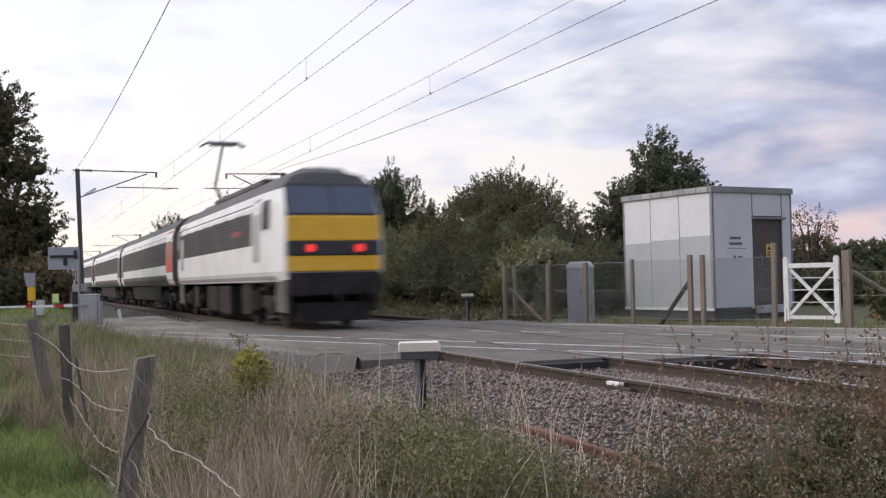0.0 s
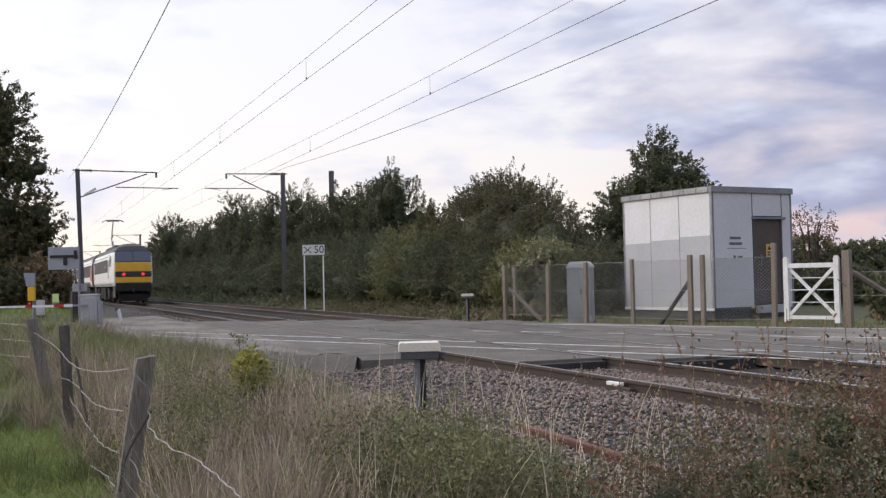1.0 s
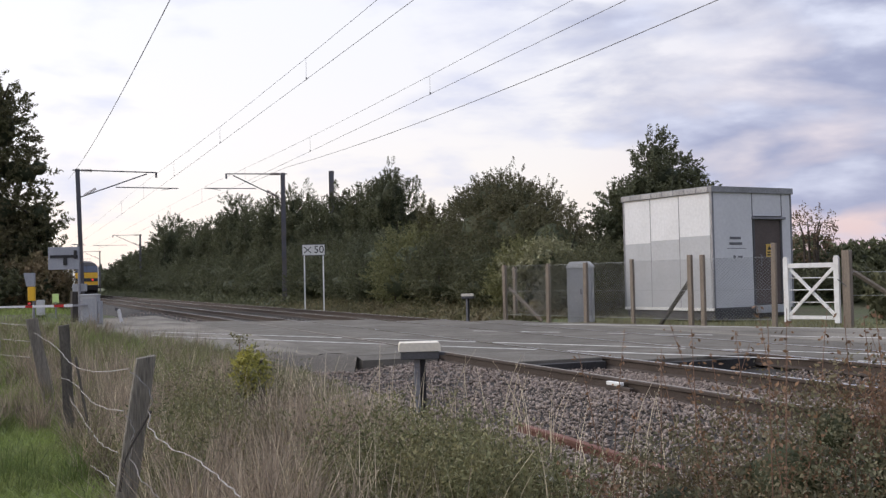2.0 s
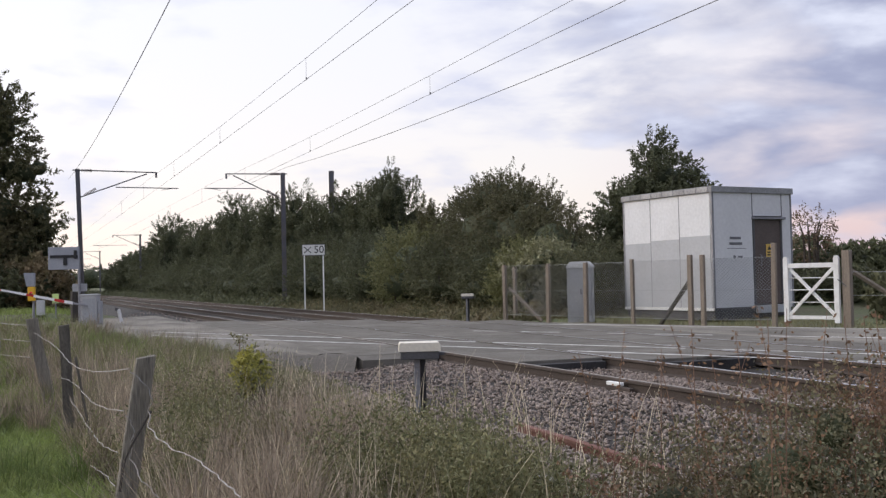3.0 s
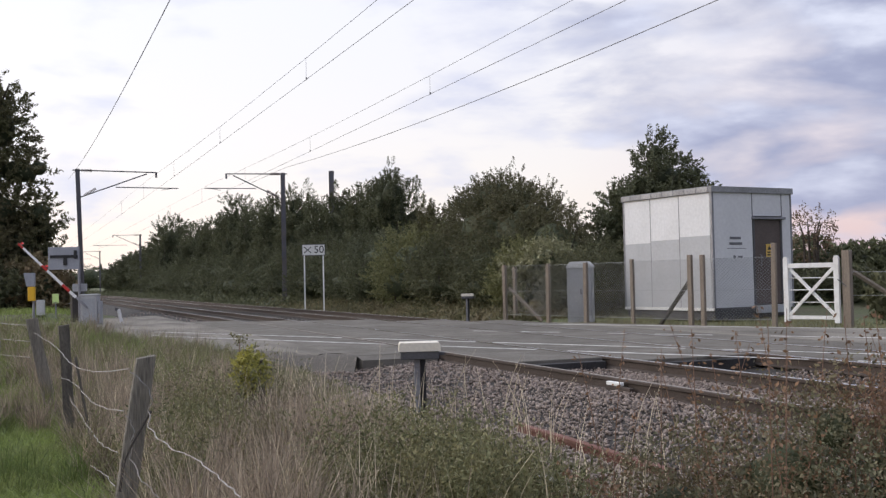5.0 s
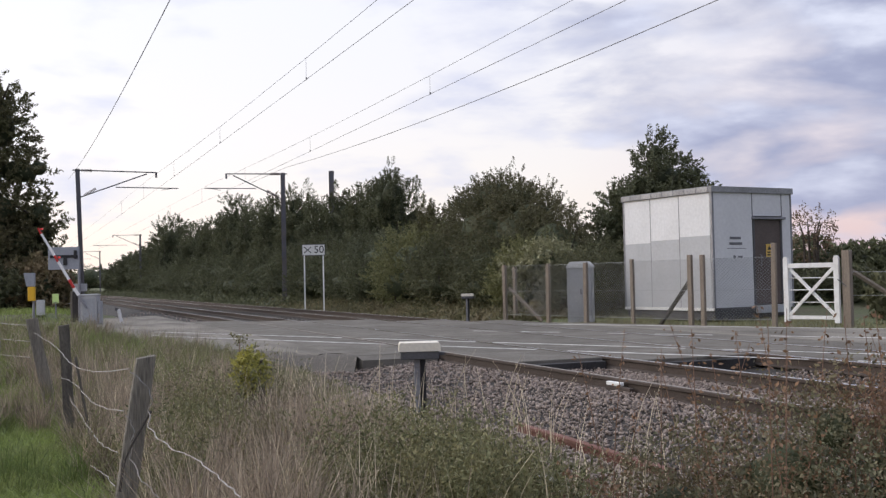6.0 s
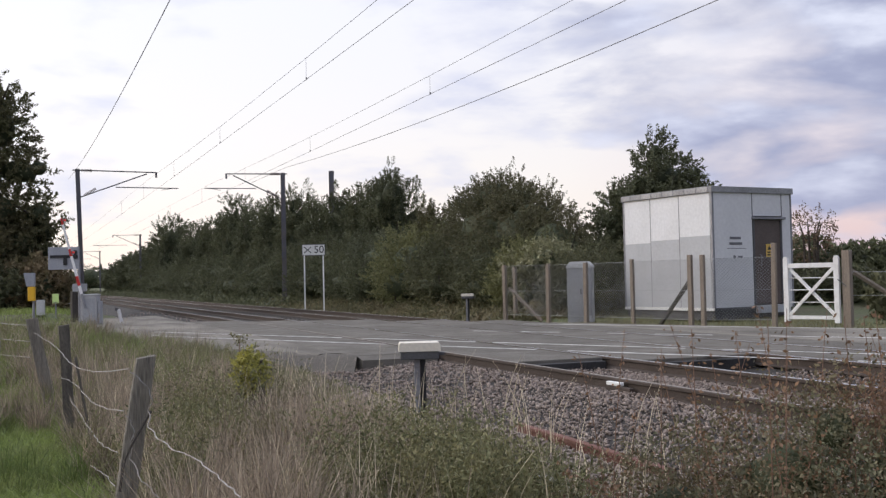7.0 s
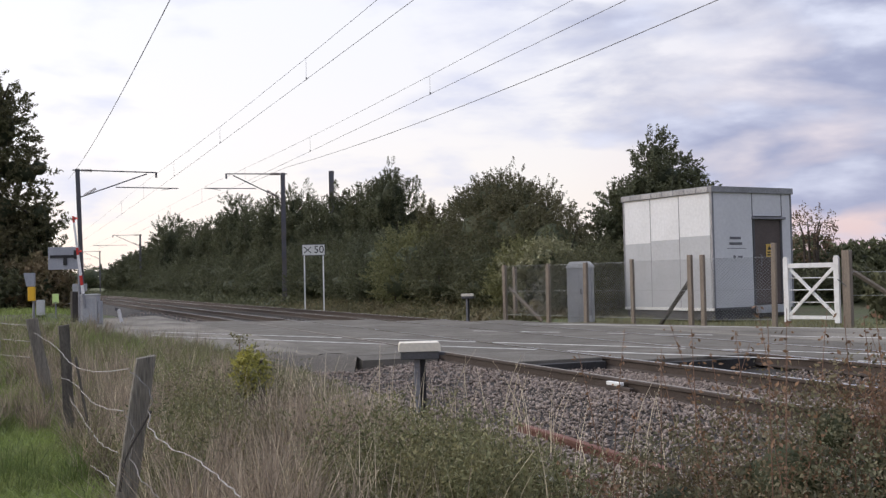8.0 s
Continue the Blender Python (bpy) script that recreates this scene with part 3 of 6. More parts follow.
def make_locomotive():
    """Faces -y at its near end, which stands at y = 0; 18 m long."""
    loco = thing("electric_locomotive", None, "white electric locomotive with yellow cab end and raised pantograph", "locomotive")
    L = 17.9
    # body with a raked cab at each end
    bm = bmesh.new()
    secs = []
    for t, top, narrow in ((0.0, 2.5, 0.875), (0.06, 2.72, 0.88), (0.36, 3.46, 0.90), (0.50, 3.78, 0.92), (1.0, 3.96, 0.965), (2.2, 4.0, 1.0), (L - 2.2, 4.0, 1.0), (L - 1.0, 3.96, 0.965), (L - 0.50, 3.78, 0.92), (L - 0.36, 3.46, 0.90), (L - 0.06, 2.72, 0.88), (L, 2.5, 0.875)):
        secs.append([bm.verts.new((x * narrow, t, min(z, top) if z > 2.3 else z)) for x, z in BODY])
    n = len(BODY)
    for a, b in zip(secs, secs[1:]):
        for i in range(n - 1):
            f = bm.faces.new((a[i], a[i + 1], b[i + 1], b[i]))
            zc = sum(v.co.z for v in f.verts) / 4
            f.material_index = 1 if (BODY[i][1] + BODY[i + 1][1]) / 2 > 3.3 or zc > 3.5 else 0
        bm.faces.new((a[0], b[0], b[-1], a[-1])).material_index = 1
    bm.faces.new(secs[0][::-1])
    bm.faces.new(secs[-1])
    bmesh.ops.recalc_face_normals(bm, faces=bm.faces[:])
    part("body", bm, [M["t_white"], M["t_roof"]], loco, "white body with dark roof")
    for e, s in ((0.0, 1), (L, -1)):
        f = lambda y: e + s * y
        lo = lambda a, b: (min(f(a), f(b)), max(f(a), f(b)))
        # yellow nose, dark lamp band, buffer beam
        for name, mat, z0, z1, out, lab in (("nose_panel", "t_yellow", 2.10, 2.70, 0.05, "yellow cab front"), ("lamp_band", "t_dark", 1.76, 2.10, 0.08, "black lamp band"),
                                            ("nose_panel", "t_yellow", 1.38, 1.76, 0.05, "yellow lower cab front")):
            y0, y1 = lo(-out, 0.03)
            part(name, one_box(-1.13, 1.13, y0, y1, z0, z1, 0.03), M[mat], loco, lab)
        # raked windscreen surround and glass
        for name, mat, hw, z0, z1, g in (("windscreen_surround", "t_dark", 1.13, 2.70, 3.48, 0.02), ("windscreen", "t_screen", 0.535, 2.76, 3.42, 0.05)):
            xs = ((-0.55, 0.55) if name == "windscreen" else (0.0,))
            for cx in xs:
                bm = bmesh.new()
                rake = lambda z: 0.06 + (z - 2.72) * 0.405
                vv = [bm.verts.new((cx + sx * hw, f(rake(z) - dd), z)) for dd in (g, -0.06) for sx, z in ((-1, z0), (1, z0), (0.97, z1), (-0.97, z1))]
                for q in ((0, 1, 2, 3), (7, 6, 5, 4), (0, 4, 5, 1), (1, 5, 6, 2), (2, 6, 7, 3), (3, 7, 4, 0)):
                    bm.faces.new([vv[i] for i in q])
                bmesh.ops.recalc_face_normals(bm, faces=bm.faces[:])
                part(name, bm, M[mat], loco, "dark tinted windscreen" if name == "windscreen" else "")
        for sx in (-0.60, 0.60):
            y0, y1 = lo(-0.14, -0.04)
            lamp = part("tail_lamp" if s > 0 else "head_lamp", one_tube([(sx - 0.0, y1, 1.93), (sx, y0, 1.93)], 0.10, 12), M["redlamp"] if s > 0 else M["t_glass"], loco, "lit red tail lamp" if s > 0 else "unlit head lamp")
        y0, y1 = lo(-0.10, 0.7)
        part("buffer_beam", one_box(-1.12, 1.12, y0, y1, 0.82, 1.36, 0.03), M["t_under"], loco, "black buffer beam")
        y0, y1 = lo(0.05, 0.25)
        part("snow_plough", one_box(-0.92, 0.92, y0, y1, 0.2, 0.66, 0.03), M["t_under"], loco, "black obstacle deflector")
        for sx in (-0.87, 0.87):
            bm = bmesh.new()
            tube(bm, [(sx, f(0.0), 1.03), (sx, f(-0.38), 1.03)], 0.09, 10)
            tube(bm, [(sx, f(-0.38), 1.03), (sx, f(-0.43), 1.03)], 0.23, 14)
            part("buffer", bm, M["t_under"], loco)
        tube_pts = [(0, f(-0.08), 1.0), (0, f(-0.35), 0.75), (0.05, f(-0.3), 0.45)]
        part("coupling", one_tube(tube_pts, 0.05, 6), M["t_under"], loco)
        for sign in (-1, 1):
            # side window of the cab, door and grey cab stripe
            y0, y1 = lo(1.05, 1.75)
            part("cab_window", side_panel(2.45, 3.15, y0, y1, sign, 0.008), M["t_glass"], loco, "dark cab side window")
            y0, y1 = lo(2.05, 2.75)
            part("cab_door", side_panel(1.25, 3.25, y0, y1, sign, 0.012), M["t_grey"], loco, "grey cab door")
            y0, y1 = lo(0.12, 1.15)
            part("cab_step_panel", one_box(sign * 1.12 - 0.04, sign * 1.12 + 0.04, y0, y1, 0.42, 1.20, 0.02), M["t_grime"], loco, "grimy grey step panel under the cab")
    for sign in (-1, 1):
        part("side_band", side_panel(2.10, 3.16, 2.95, L - 1.2, sign, 0.006), M["t_dark"], loco, "black band with grilles along the side")
        for i in range(6):
            y = 4.0 + i * 1.85
            bm = bmesh.new()
            for k in range(9):
                z = 2.2 + k * 0.09
                prism(bm, [(sign * (side_x(z) + 0.008), z), (sign * (side_x(z) + 0.022), z), (sign * (side_x(z) + 0.008), z + 0.05)], y, y + 1.3)
            part("grille", bm, M["t_dark"], loco, "black louvred grille")
        part("sill_stripe", side_panel(1.20, 1.30, 0.8, L - 0.8, sign, 0.006), M["t_grey"], loco, "grey sill stripe")
        part("red_emblem", side_panel(2.42, 2.56, 4.2, 5.6, sign, 0.024), M["t_emblem"], loco, "red emblem")
        for y0, y1, d in ((3.9, 5.2, 0.3), (6.9, 8.8, 0.25), (9.1, 11.0, 0.3), (12.9, 13.8, 0.35)):
            part("underframe_box", one_box(sign * 1.02 - 0.18, sign * 1.02 + 0.18, y0, y1, d, 1.08, 0.03), M["t_under"], loco, "dark equipment box")
    bogie(loco, 3.3, (-1.68, 1.68), 0.57)
    bogie(loco, L - 3.3, (-1.68, 1.68), 0.57)
    # roof gear and pantograph
    part("roof_pod", one_box(-0.75, 0.75, 4.2, 12.0, 3.8, 3.99, 0.06), M["t_roof"], loco, "dark roof equipment pod")
    pan = part("pantograph", one_box(-0.55, 0.55, 13.8, 15.4, 3.85, 3.97, 0.03), M["galv"], loco, "raised pantograph")
    bm = bmesh.new()
    tube(bm, [(0, 14.0, 3.9), (0, 16.2, 4.85)], 0.07, 8, 0.05)
    tube(bm, [(0.12, 14.3, 3.9), (0.08, 16.1, 4.75)], 0.03, 6)
    part("lower_arm", bm, M["darktrim"], pan)
    bm = bmesh.new()
    tube(bm, [(0, 16.2, 4.85), (0, 14.5, 6.2)], 0.045, 6)
    part("upper_arm", bm, M["galv"], pan)
    bm = bmesh.new()
    for y in (14.32, 14.68):
        tube(bm, [(-0.8, y, 6.18), (-0.55, y, 6.32), (0.55, y, 6.32), (0.8, y, 6.18)], 0.035, 6)
    box(bm, -0.45, 0.45, 14.32, 14.68, 6.22, 6.27)
    part("contact_head", bm, M["galv"], pan)
    return loco


def make_coach(red=False):
    """A coach; red: with red doors at the end next to the locomotive."""
    L = 22.6
    co = thing("railway_coach", None, "white railway coach with dark window band and grey roof", "railway coach", "coaches of the train")
    bm = bmesh.new()
    secs = [[bm.verts.new((x, t, z)) for x, z in BODY] for t in (0.15, L - 0.15)]
    n = len(BODY)
    for i in range(n - 1):
        f = bm.faces.new((secs[0][i], secs[0][i + 1], secs[1][i + 1], secs[1][i]))
        f.material_index = 1 if (BODY[i][1] + BODY[i + 1][1]) / 2 > 3.3 else 0
    bm.faces.new((secs[0][0], secs[1][0], secs[1][-1], secs[0][-1])).material_index = 1
    bm.faces.new(secs[0][::-1]).material_index = 1
    bm.faces.new(secs[1]).material_index = 1
    bmesh.ops.recalc_face_normals(bm, faces=bm.faces[:])
    part("body", bm, [M["t_white"], M["t_roof"]], co, "white body with grey roof")
    for e, s in ((0.15, 1), (L - 0.15, -1)):
        for sign in (-1, 1):
            y0, y1 = sorted((e + s * 0.04, e + s * (1.9 if red and s > 0 else 1.35)))
            d = part("door", side_panel(1.18, 3.3, y0, y1, sign, 0.010), M["t_red" if red and s > 0 else "t_coach"], co, "red passenger door" if red and s > 0 else "dark grey passenger door")
            part("window", side_panel(2.2, 2.9, y0 + 0.5, y1 - 0.45, sign, 0.016), M["t_glass"], d)
        part("gangway", one_box(-0.5, 0.5, min(e, e - s * 0.2), max(e, e - s * 0.2), 1.1, 3.2, 0.04), M["t_under"], co, "black gangway bellows")
    for sign in (-1, 1):
        part("window_band", side_panel(1.96, 3.10, 1.95 if red else 1.42, L - 1.42, sign, 0.005), M["t_dark"], co, "dark grey window band")
        for i in range(8):
            y = 2.2 + i * 2.36
            part("window", side_panel(2.2, 2.92, y, y + 1.9, sign, 0.010), M["t_coachglass"], co, "dark window")
        part("sill_stripe", side_panel(1.17, 1.56, 1.95 if red else 1.42, L - 1.42, sign, 0.012), M["t_coach"], co)
        part("side_skirt", one_box(sign * 1.1 - 0.06, sign * 1.1 + 0.06, 5.5, L - 5.5, 0.45, 1.1, 0.03), M["t_under"], co, "dark underframe skirt")
    for i in range(4):
        part("underframe_box", one_box(-0.9, 0.9, 6 + i * 2.8, 8 + i * 2.8, 0.4, 1.08, 0.04), M["t_under"], co)
    bogie(co, 3.3)
    bogie(co, L - 3.3)
    return co


locomotive = make_locomotive()
coaches = [make_coach(True), make_coach()]
for _ in range(4):
    coaches.append(copy_thing(coaches[1], Matrix()))


# ---- relay room beyond the crossing ----
def make_relay_room():
    """A panelled equipment hut; local x along the door face, y away from the camera."""
    turn = 7.5
    hut = thing("relay_room", pose(17.10, 23.10, 0, 0, 0, turn), "white and grey panelled railway relay room on a plinth", "hut")
    W, D, Z0, Z1 = 3.01, 3.70, 0.15, 3.32
    part("base_frame", one_box(0.04, W - 0.04, 0.04, D - 0.04, -0.12, Z0), M["darktrim"], hut, "dark steel base frame")
    # door face: panels to each side of the door and above it
    T = 0.08
    door0, door1, dtop = 1.50, 2.62, 2.60
    for x0, x1, z0, z1 in ((0.0, 1.485, Z0, Z1), (1.50, 2.62, dtop + 0.1, Z1), (2.635, W, Z0, Z1)):
        part("wall_panel", one_box(x0 + 0.004, x1 - 0.004, 0.0, T, z0, z1, 0.006), M["relaywall2"], hut)
    # long side facing the line: three sheets, white above a grey coat
    n = 3
    for i in range(n):
        y0, y1 = 0.09 + (D - 0.09) * i / n, 0.09 + (D - 0.09) * (i + 1) / n
        split = 2.16 - 0.055 * i
        part("wall_panel", one_box(0.0, T, y0 + 0.005, y1 - 0.005, split, Z1, 0.004), M["relaywall"], hut, "clean white upper panel")
        bm = one_box(-0.002, T, y0 + 0.005, y1 - 0.005, Z0, split - 0.001, 0.004)
        part("wall_panel", bm, M["relaygrey"], hut, "grey coated lower panel")
    part("wall_panel", one_box(W - T, W, 0.09, D, Z0, Z1), M["relaywall"], hut)
    part("wall_panel", one_box(T, W - T, D - T, D, Z0, Z1), M["relaywall"], hut)
    for x, y in ((-0.012, -0.012), (W - 0.05, -0.012), (-0.012, D - 0.05)):
        part("corner_trim", one_box(x, x + 0.062, y, y + 0.062, Z0, Z1), M["galv"], hut, "grey metal corner strip")
    for x in (1.492, 2.627):
        part("joint_strip", one_box(x - 0.008, x + 0.008, -0.006, 0.02, dtop + 0.1, Z1), M["darktrim"], hut)
    for i in (1, 2):
        y = 0.09 + (D - 0.09) * i / n
        part("joint_strip", one_box(-0.007, 0.02, y - 0.009, y + 0.009, Z0, Z1), M["galv"], hut)
    part("lower_trim", one_box(-0.03, 1.5, -0.03, 0.0, Z0 - 0.03, Z0 + 0.05), M["darktrim"], hut, "dark skirting strip")
    part("lower_trim", one_box(-0.03, 0.0, -0.03, D, Z0 - 0.03, Z0 + 0.05), M["signwhite"], hut, "pale skirting strip")
    roof = part("roof", one_box(-0.05, W + 0.05, -0.05, D + 0.05, Z1, Z1 + 0.17, 0.012), M["relayroof"], hut, "flat roof with a weathered metal fascia")
    rng = random.Random(4)
    for i in range(8):
        y = 0.1 + i * 0.46
        part("fascia_plate", one_box(-0.065, -0.05, y, y + 0.40, Z1 + 0.01 + rng.random() * 0.01, Z1 + 0.15, 0.004), M["relayroof2"], roof, "peeling pale fascia plate")
    # door with frame, canopy strip, handle, warning plate
    part("door_frame", one_box(door0, door0 + 0.06, -0.012, T, Z0 + 0.1, dtop), M["darktrim"], hut)
    part("door_frame", one_box(door1 - 0.06, door1, -0.012, T, Z0 + 0.1, dtop), M["darktrim"], hut)
    part("canopy", one_box(door0 - 0.05, door1 + 0.07, -0.10, T, dtop + 0.004, dtop + 0.07, 0.008), M["galv"], hut, "drip canopy over the door")
    door = part("door", one_box(door0 + 0.06, door1 - 0.06, 0.015, 0.06, Z0 + 0.1, dtop - 0.004, 0.006), M["doorpaint"], hut, "closed dark brown steel door")
    bm = bmesh.new()
    tube(bm, [(door0 + 0.26, 0.015, 1.62), (door0 + 0.26, -0.045, 1.62), (door0 + 0.26, -0.045, 1.34), (door0 + 0.26, 0.015, 1.34)], 0.014, 6)
    part("handle", bm, M["galv"], door, "steel pull handle")
    plate = part("warning_plate", one_box(door0 + 0.50, door0 + 0.72, 0.004, 0.0148, 1.56, 1.92), M["yellowsign"], door, "yellow warning plate")
    bm = bmesh.new()
    vs = [bm.verts.new((door0 + 0.61 + dx, y, 1.76 + dz)) for y in (0.003, -0.001) for dx, dz in ((-0.07, 0), (0.07, 0), (0, 0.12))]
    bm.faces.new(vs[:3]), bm.faces.new(vs[3:][::-1])
    for i in range(3):
        bm.faces.new((vs[i], vs[(i + 1) % 3], vs[3 + (i + 1) % 3], vs[3 + i]))
    box(bm, door0 + 0.53, door0 + 0.69, -0.001, 0.003, 1.67, 1.71)
    box(bm, door0 + 0.53, door0 + 0.69, -0.001, 0.003, 1.60, 1.64)
    part("warning_mark", bm, M["signblack"], plate)
    part("door_step", one_box(door0, door1, -0.22, -0.03, 0.02, Z0 + 0.08, 0.01), M["relaygrey"], hut, "grey metal step")
    # name board as two plain bars and a small notice
    bm = bmesh.new()
    box(bm, 0.62, 1.03, -0.006, 0.002, 2.05, 2.12)
    box(bm, 0.60, 1.08, -0.006, 0.002, 1.90, 1.97)
    part("name_bars", bm, M["signfade"], hut, "two dark bars of lettering")
    bm = bmesh.new()
    box(bm, 0.52, 1.22, -0.004, 0.002, 1.795, 1.81)
    tube(bm, [(0.78, 0.0, 1.57), (0.78, -0.006, 1.57)], 0.05, 12)
    box(bm, 0.90, 1.08, -0.005, 0.002, 1.55, 1.60)
    part("notice", bm, M["signfade"], hut, "small grey notice marks")


M["relaywall2"] = material("relay_front_panel", (0.69, 0.69, 0.695), 0.5, vary=0.05, scale=0.9, fine=10, bump=0.03, second=(0.62, 0.62, 0.625), second_amount=0.6)
M["relayroof2"] = material("relay_fascia_plate", (0.40, 0.39, 0.385), 0.7, vary=0.25, scale=3, fine=25, bump=0.2, second=(0.22, 0.21, 0.20), rand=0.15)
M["yellowsign"] = material("warning_yellow", (0.70, 0.47, 0.12), 0.5, vary=0.06, bump=0.0)
M["signfade"] = material("faded_lettering", (0.17, 0.17, 0.18), 0.6, vary=0.15, bump=0.0)
make_relay_room()


# ---- fence, gate and cabinet by the crossing ----
FENCE = [(12.77, 27.05, 1.50), (13.30, 25.4, 1.50), (13.52, 23.72, 1.49), (13.97, 22.17, 1.53), (14.08, 19.90, 1.57), (15.38, 18.62, 1.78)]


def timber_post(bm, x, y, h, w=0.12, lean=(0, 0), d=None):
    d = d or w
    vs = box(bm, -w / 2, w / 2, -d / 2, d / 2, -0.3, h, 0.012)
    bmesh.ops.transform(bm, matrix=Matrix.Translation((x, y, 0)) @ Euler((lean[0], lean[1], 0.45)).to_matrix().to_4x4(), verts=vs)


def mesh_panel(a, b, h, z0=0.06, cell=0.055, wire=0.0036):
    """Chain link: crossing diagonal wires between two posts."""
    ax, ay = a
    dx, dy = b[0] - ax, b[1] - ay
    length = math.hypot(dx, dy)
    ux, uy = dx / length, dy / length
    verts, faces = [], []

    def strand(s0, h0, s1, h1, off):
        k = len(verts)
        for s, z in ((s0, h0), (s1, h1)):
            px, py = ax + ux * s - uy * off, ay + uy * s + ux * off
            for q in range(3):
                an = 2.094 * q
                verts.append((px + wire * math.cos(an) * ux - wire * 0.3 * uy, py + wire * math.cos(an) * uy, z + wire * math.sin(an)))
        for q in range(3):
            faces.append((k + q, k + (q + 1) % 3, k + 3 + (q + 1) % 3, k + 3 + q))
    step = cell * 1.4
    H = h - z0
    n = int((length + H) / step) + 1
    for i in range(n):
        s = i * step
        # rising to the far post
        a0, a1 = s - H, s
        t0 = max(0.0, -a0 / H)
        t1 = min(1.0, (length - a0) / H)
        if t1 > t0:
            strand(a0 + t0 * H, z0 + t0 * H, a0 + t1 * H, z0 + t1 * H, 0.0015)
            strand(a0 + t0 * H, h - t0 * H, a0 + t1 * H, h - t1 * H, -0.0015)
    return verts, faces


def make_far_fence():
    f = thing("chain_link_fence", None, "chain link fence on weathered timber posts", "fence")
    for i, (x, y, h) in enumerate(FENCE):
        bm = bmesh.new()
        timber_post(bm, x, y, h, 0.105 if i != 3 else 0.09, (0.01 * (i % 3 - 1), 0.012 * (i % 2)))
        part("post", bm, M["timber"], f, "weathered brown timber post")
    for x, y, h in ((14.22, 19.62, 1.56), (13.35, 27.6, 1.45)):
        bm = bmesh.new()
        timber_post(bm, x, y, h, 0.10)
        part("post", bm, M["timber"], f, "weathered brown timber post")
    bm = bmesh.new()
    tube(bm, [(14.62, 21.95, -0.1), (14.12, 20.0, 0.95)], 0.055, 6)
    part("strut", bm, M["darktimber"], f, "leaning dark timber strut")
    bm = bmesh.new()
    tube(bm, [(13.45, 26.1, -0.1), (12.85, 26.95, 0.85)], 0.05, 6)
    part("strut", bm, M["timber"], f, "leaning timber strut")
    for (x0, y0, h0), (x1, y1, h1) in zip(FENCE, FENCE[1:]):
        h = min(h0, h1, 1.5) - 0.03
        v, q = mesh_panel((x0, y0), (x1, y1), h)
        ob = raw_mesh("wire_mesh", v, q, M["galvwire"], f)
        bm = bmesh.new()
        for z in (h, 0.75, 0.08):
            tube(bm, [(x0, y0, z), (x1, y1, z)], 0.004, 5)
        part("line_wire", bm, M["galvwire"], f)


M["galvwire"] = material("galvanised_wire", (0.40, 0.41, 0.42), 0.5, metal=0.3, vary=0.1, bump=0.0)
make_far_fence()


def make_gate():
    a, b = Vector((15.50, 18.42, 0)), Vector((16.02, 17.30, 0))
    d = (b - a).normalized()
    m = Matrix.Translation(a) @ Matrix.Rotation(math.atan2(d.y, d.x), 4, "Z")
    W = (b - a).length
    g = thing("white_gate", m, "small white painted wooden gate with crossed braces", "gate")
    for x in (0.0, W - 0.11):
        bm = bmesh.new()
        prism(bm, [(x, 0.02), (x + 0.11, 0.02), (x + 0.11, 1.40), (x + 0.08, 1.46), (x + 0.03, 1.46), (x, 1.40)], -0.045, 0.045)
        part("stile", bm, M["gatewhite"], g)
    for z, h in ((1.26, 0.10), (0.13, 0.08)):
        part("rail", one_box(0.112, W - 0.112, -0.035, 0.035, z - h / 2, z + h / 2, 0.006), M["gatewhite"], g)
    for z in (0.46, 0.73, 0.99):
        part("bar", one_tube([(0.11, 0.01, z), (W - 0.11, 0.01, z)], 0.012, 6), M["gatewhite"], g)
    for s, off in ((1, -0.022), (-1, 0.022)):
        z0, z1 = (0.18, 1.20) if s > 0 else (1.20, 0.18)
        ln = math.hypot(W - 0.24, z1 - z0)
        an = math.atan2(z1 - z0, W - 0.24)
        bm = one_box(0, ln, off - 0.018, off + 0.018, -0.035, 0.035, 0.004, m=Matrix.Translation((0.12, 0, z0)) @ Matrix.Rotation(-an, 4, "Y"))
        part("brace", bm, M["gatewhite"], g)
    bm = bmesh.new()
    tube(bm, [(0.0, -0.05, 0.72), (-0.08, -0.06, 0.70), (-0.02, -0.05, 0.62)], 0.012, 6)
    tube(bm, [(W - 0.02, -0.05, 0.95), (W + 0.16, -0.05, 0.80)], 0.010, 6)
    part("latch", bm, M["darktrim"], g, "dark iron latch and chain")
    bm = bmesh.new()
    timber_post(bm, 16.16, 17.22, 1.56, 0.17)
    post = part("gate_post", bm, M["timber"], None)
    tagged(post, "thick weathered timber gate post", "post")
    bm = bmesh.new()
    tube(bm, [(16.25, 17.25, 1.15), (17.75, 16.7, 0.12)], 0.055, 6)
    part("strut", bm, M["timber"], post, "leaning timber strut")
    bm = bmesh.new()
    tube(bm, [(16.2, 17.2, 1.1), (18.5, 14.6, 1.05)], 0.004, 4)
    tube(bm, [(16.2, 17.2, 0.6), (18.5, 14.6, 0.58)], 0.004, 4)
    part("line_wire", bm, M["galvwire"], post)


make_gate()


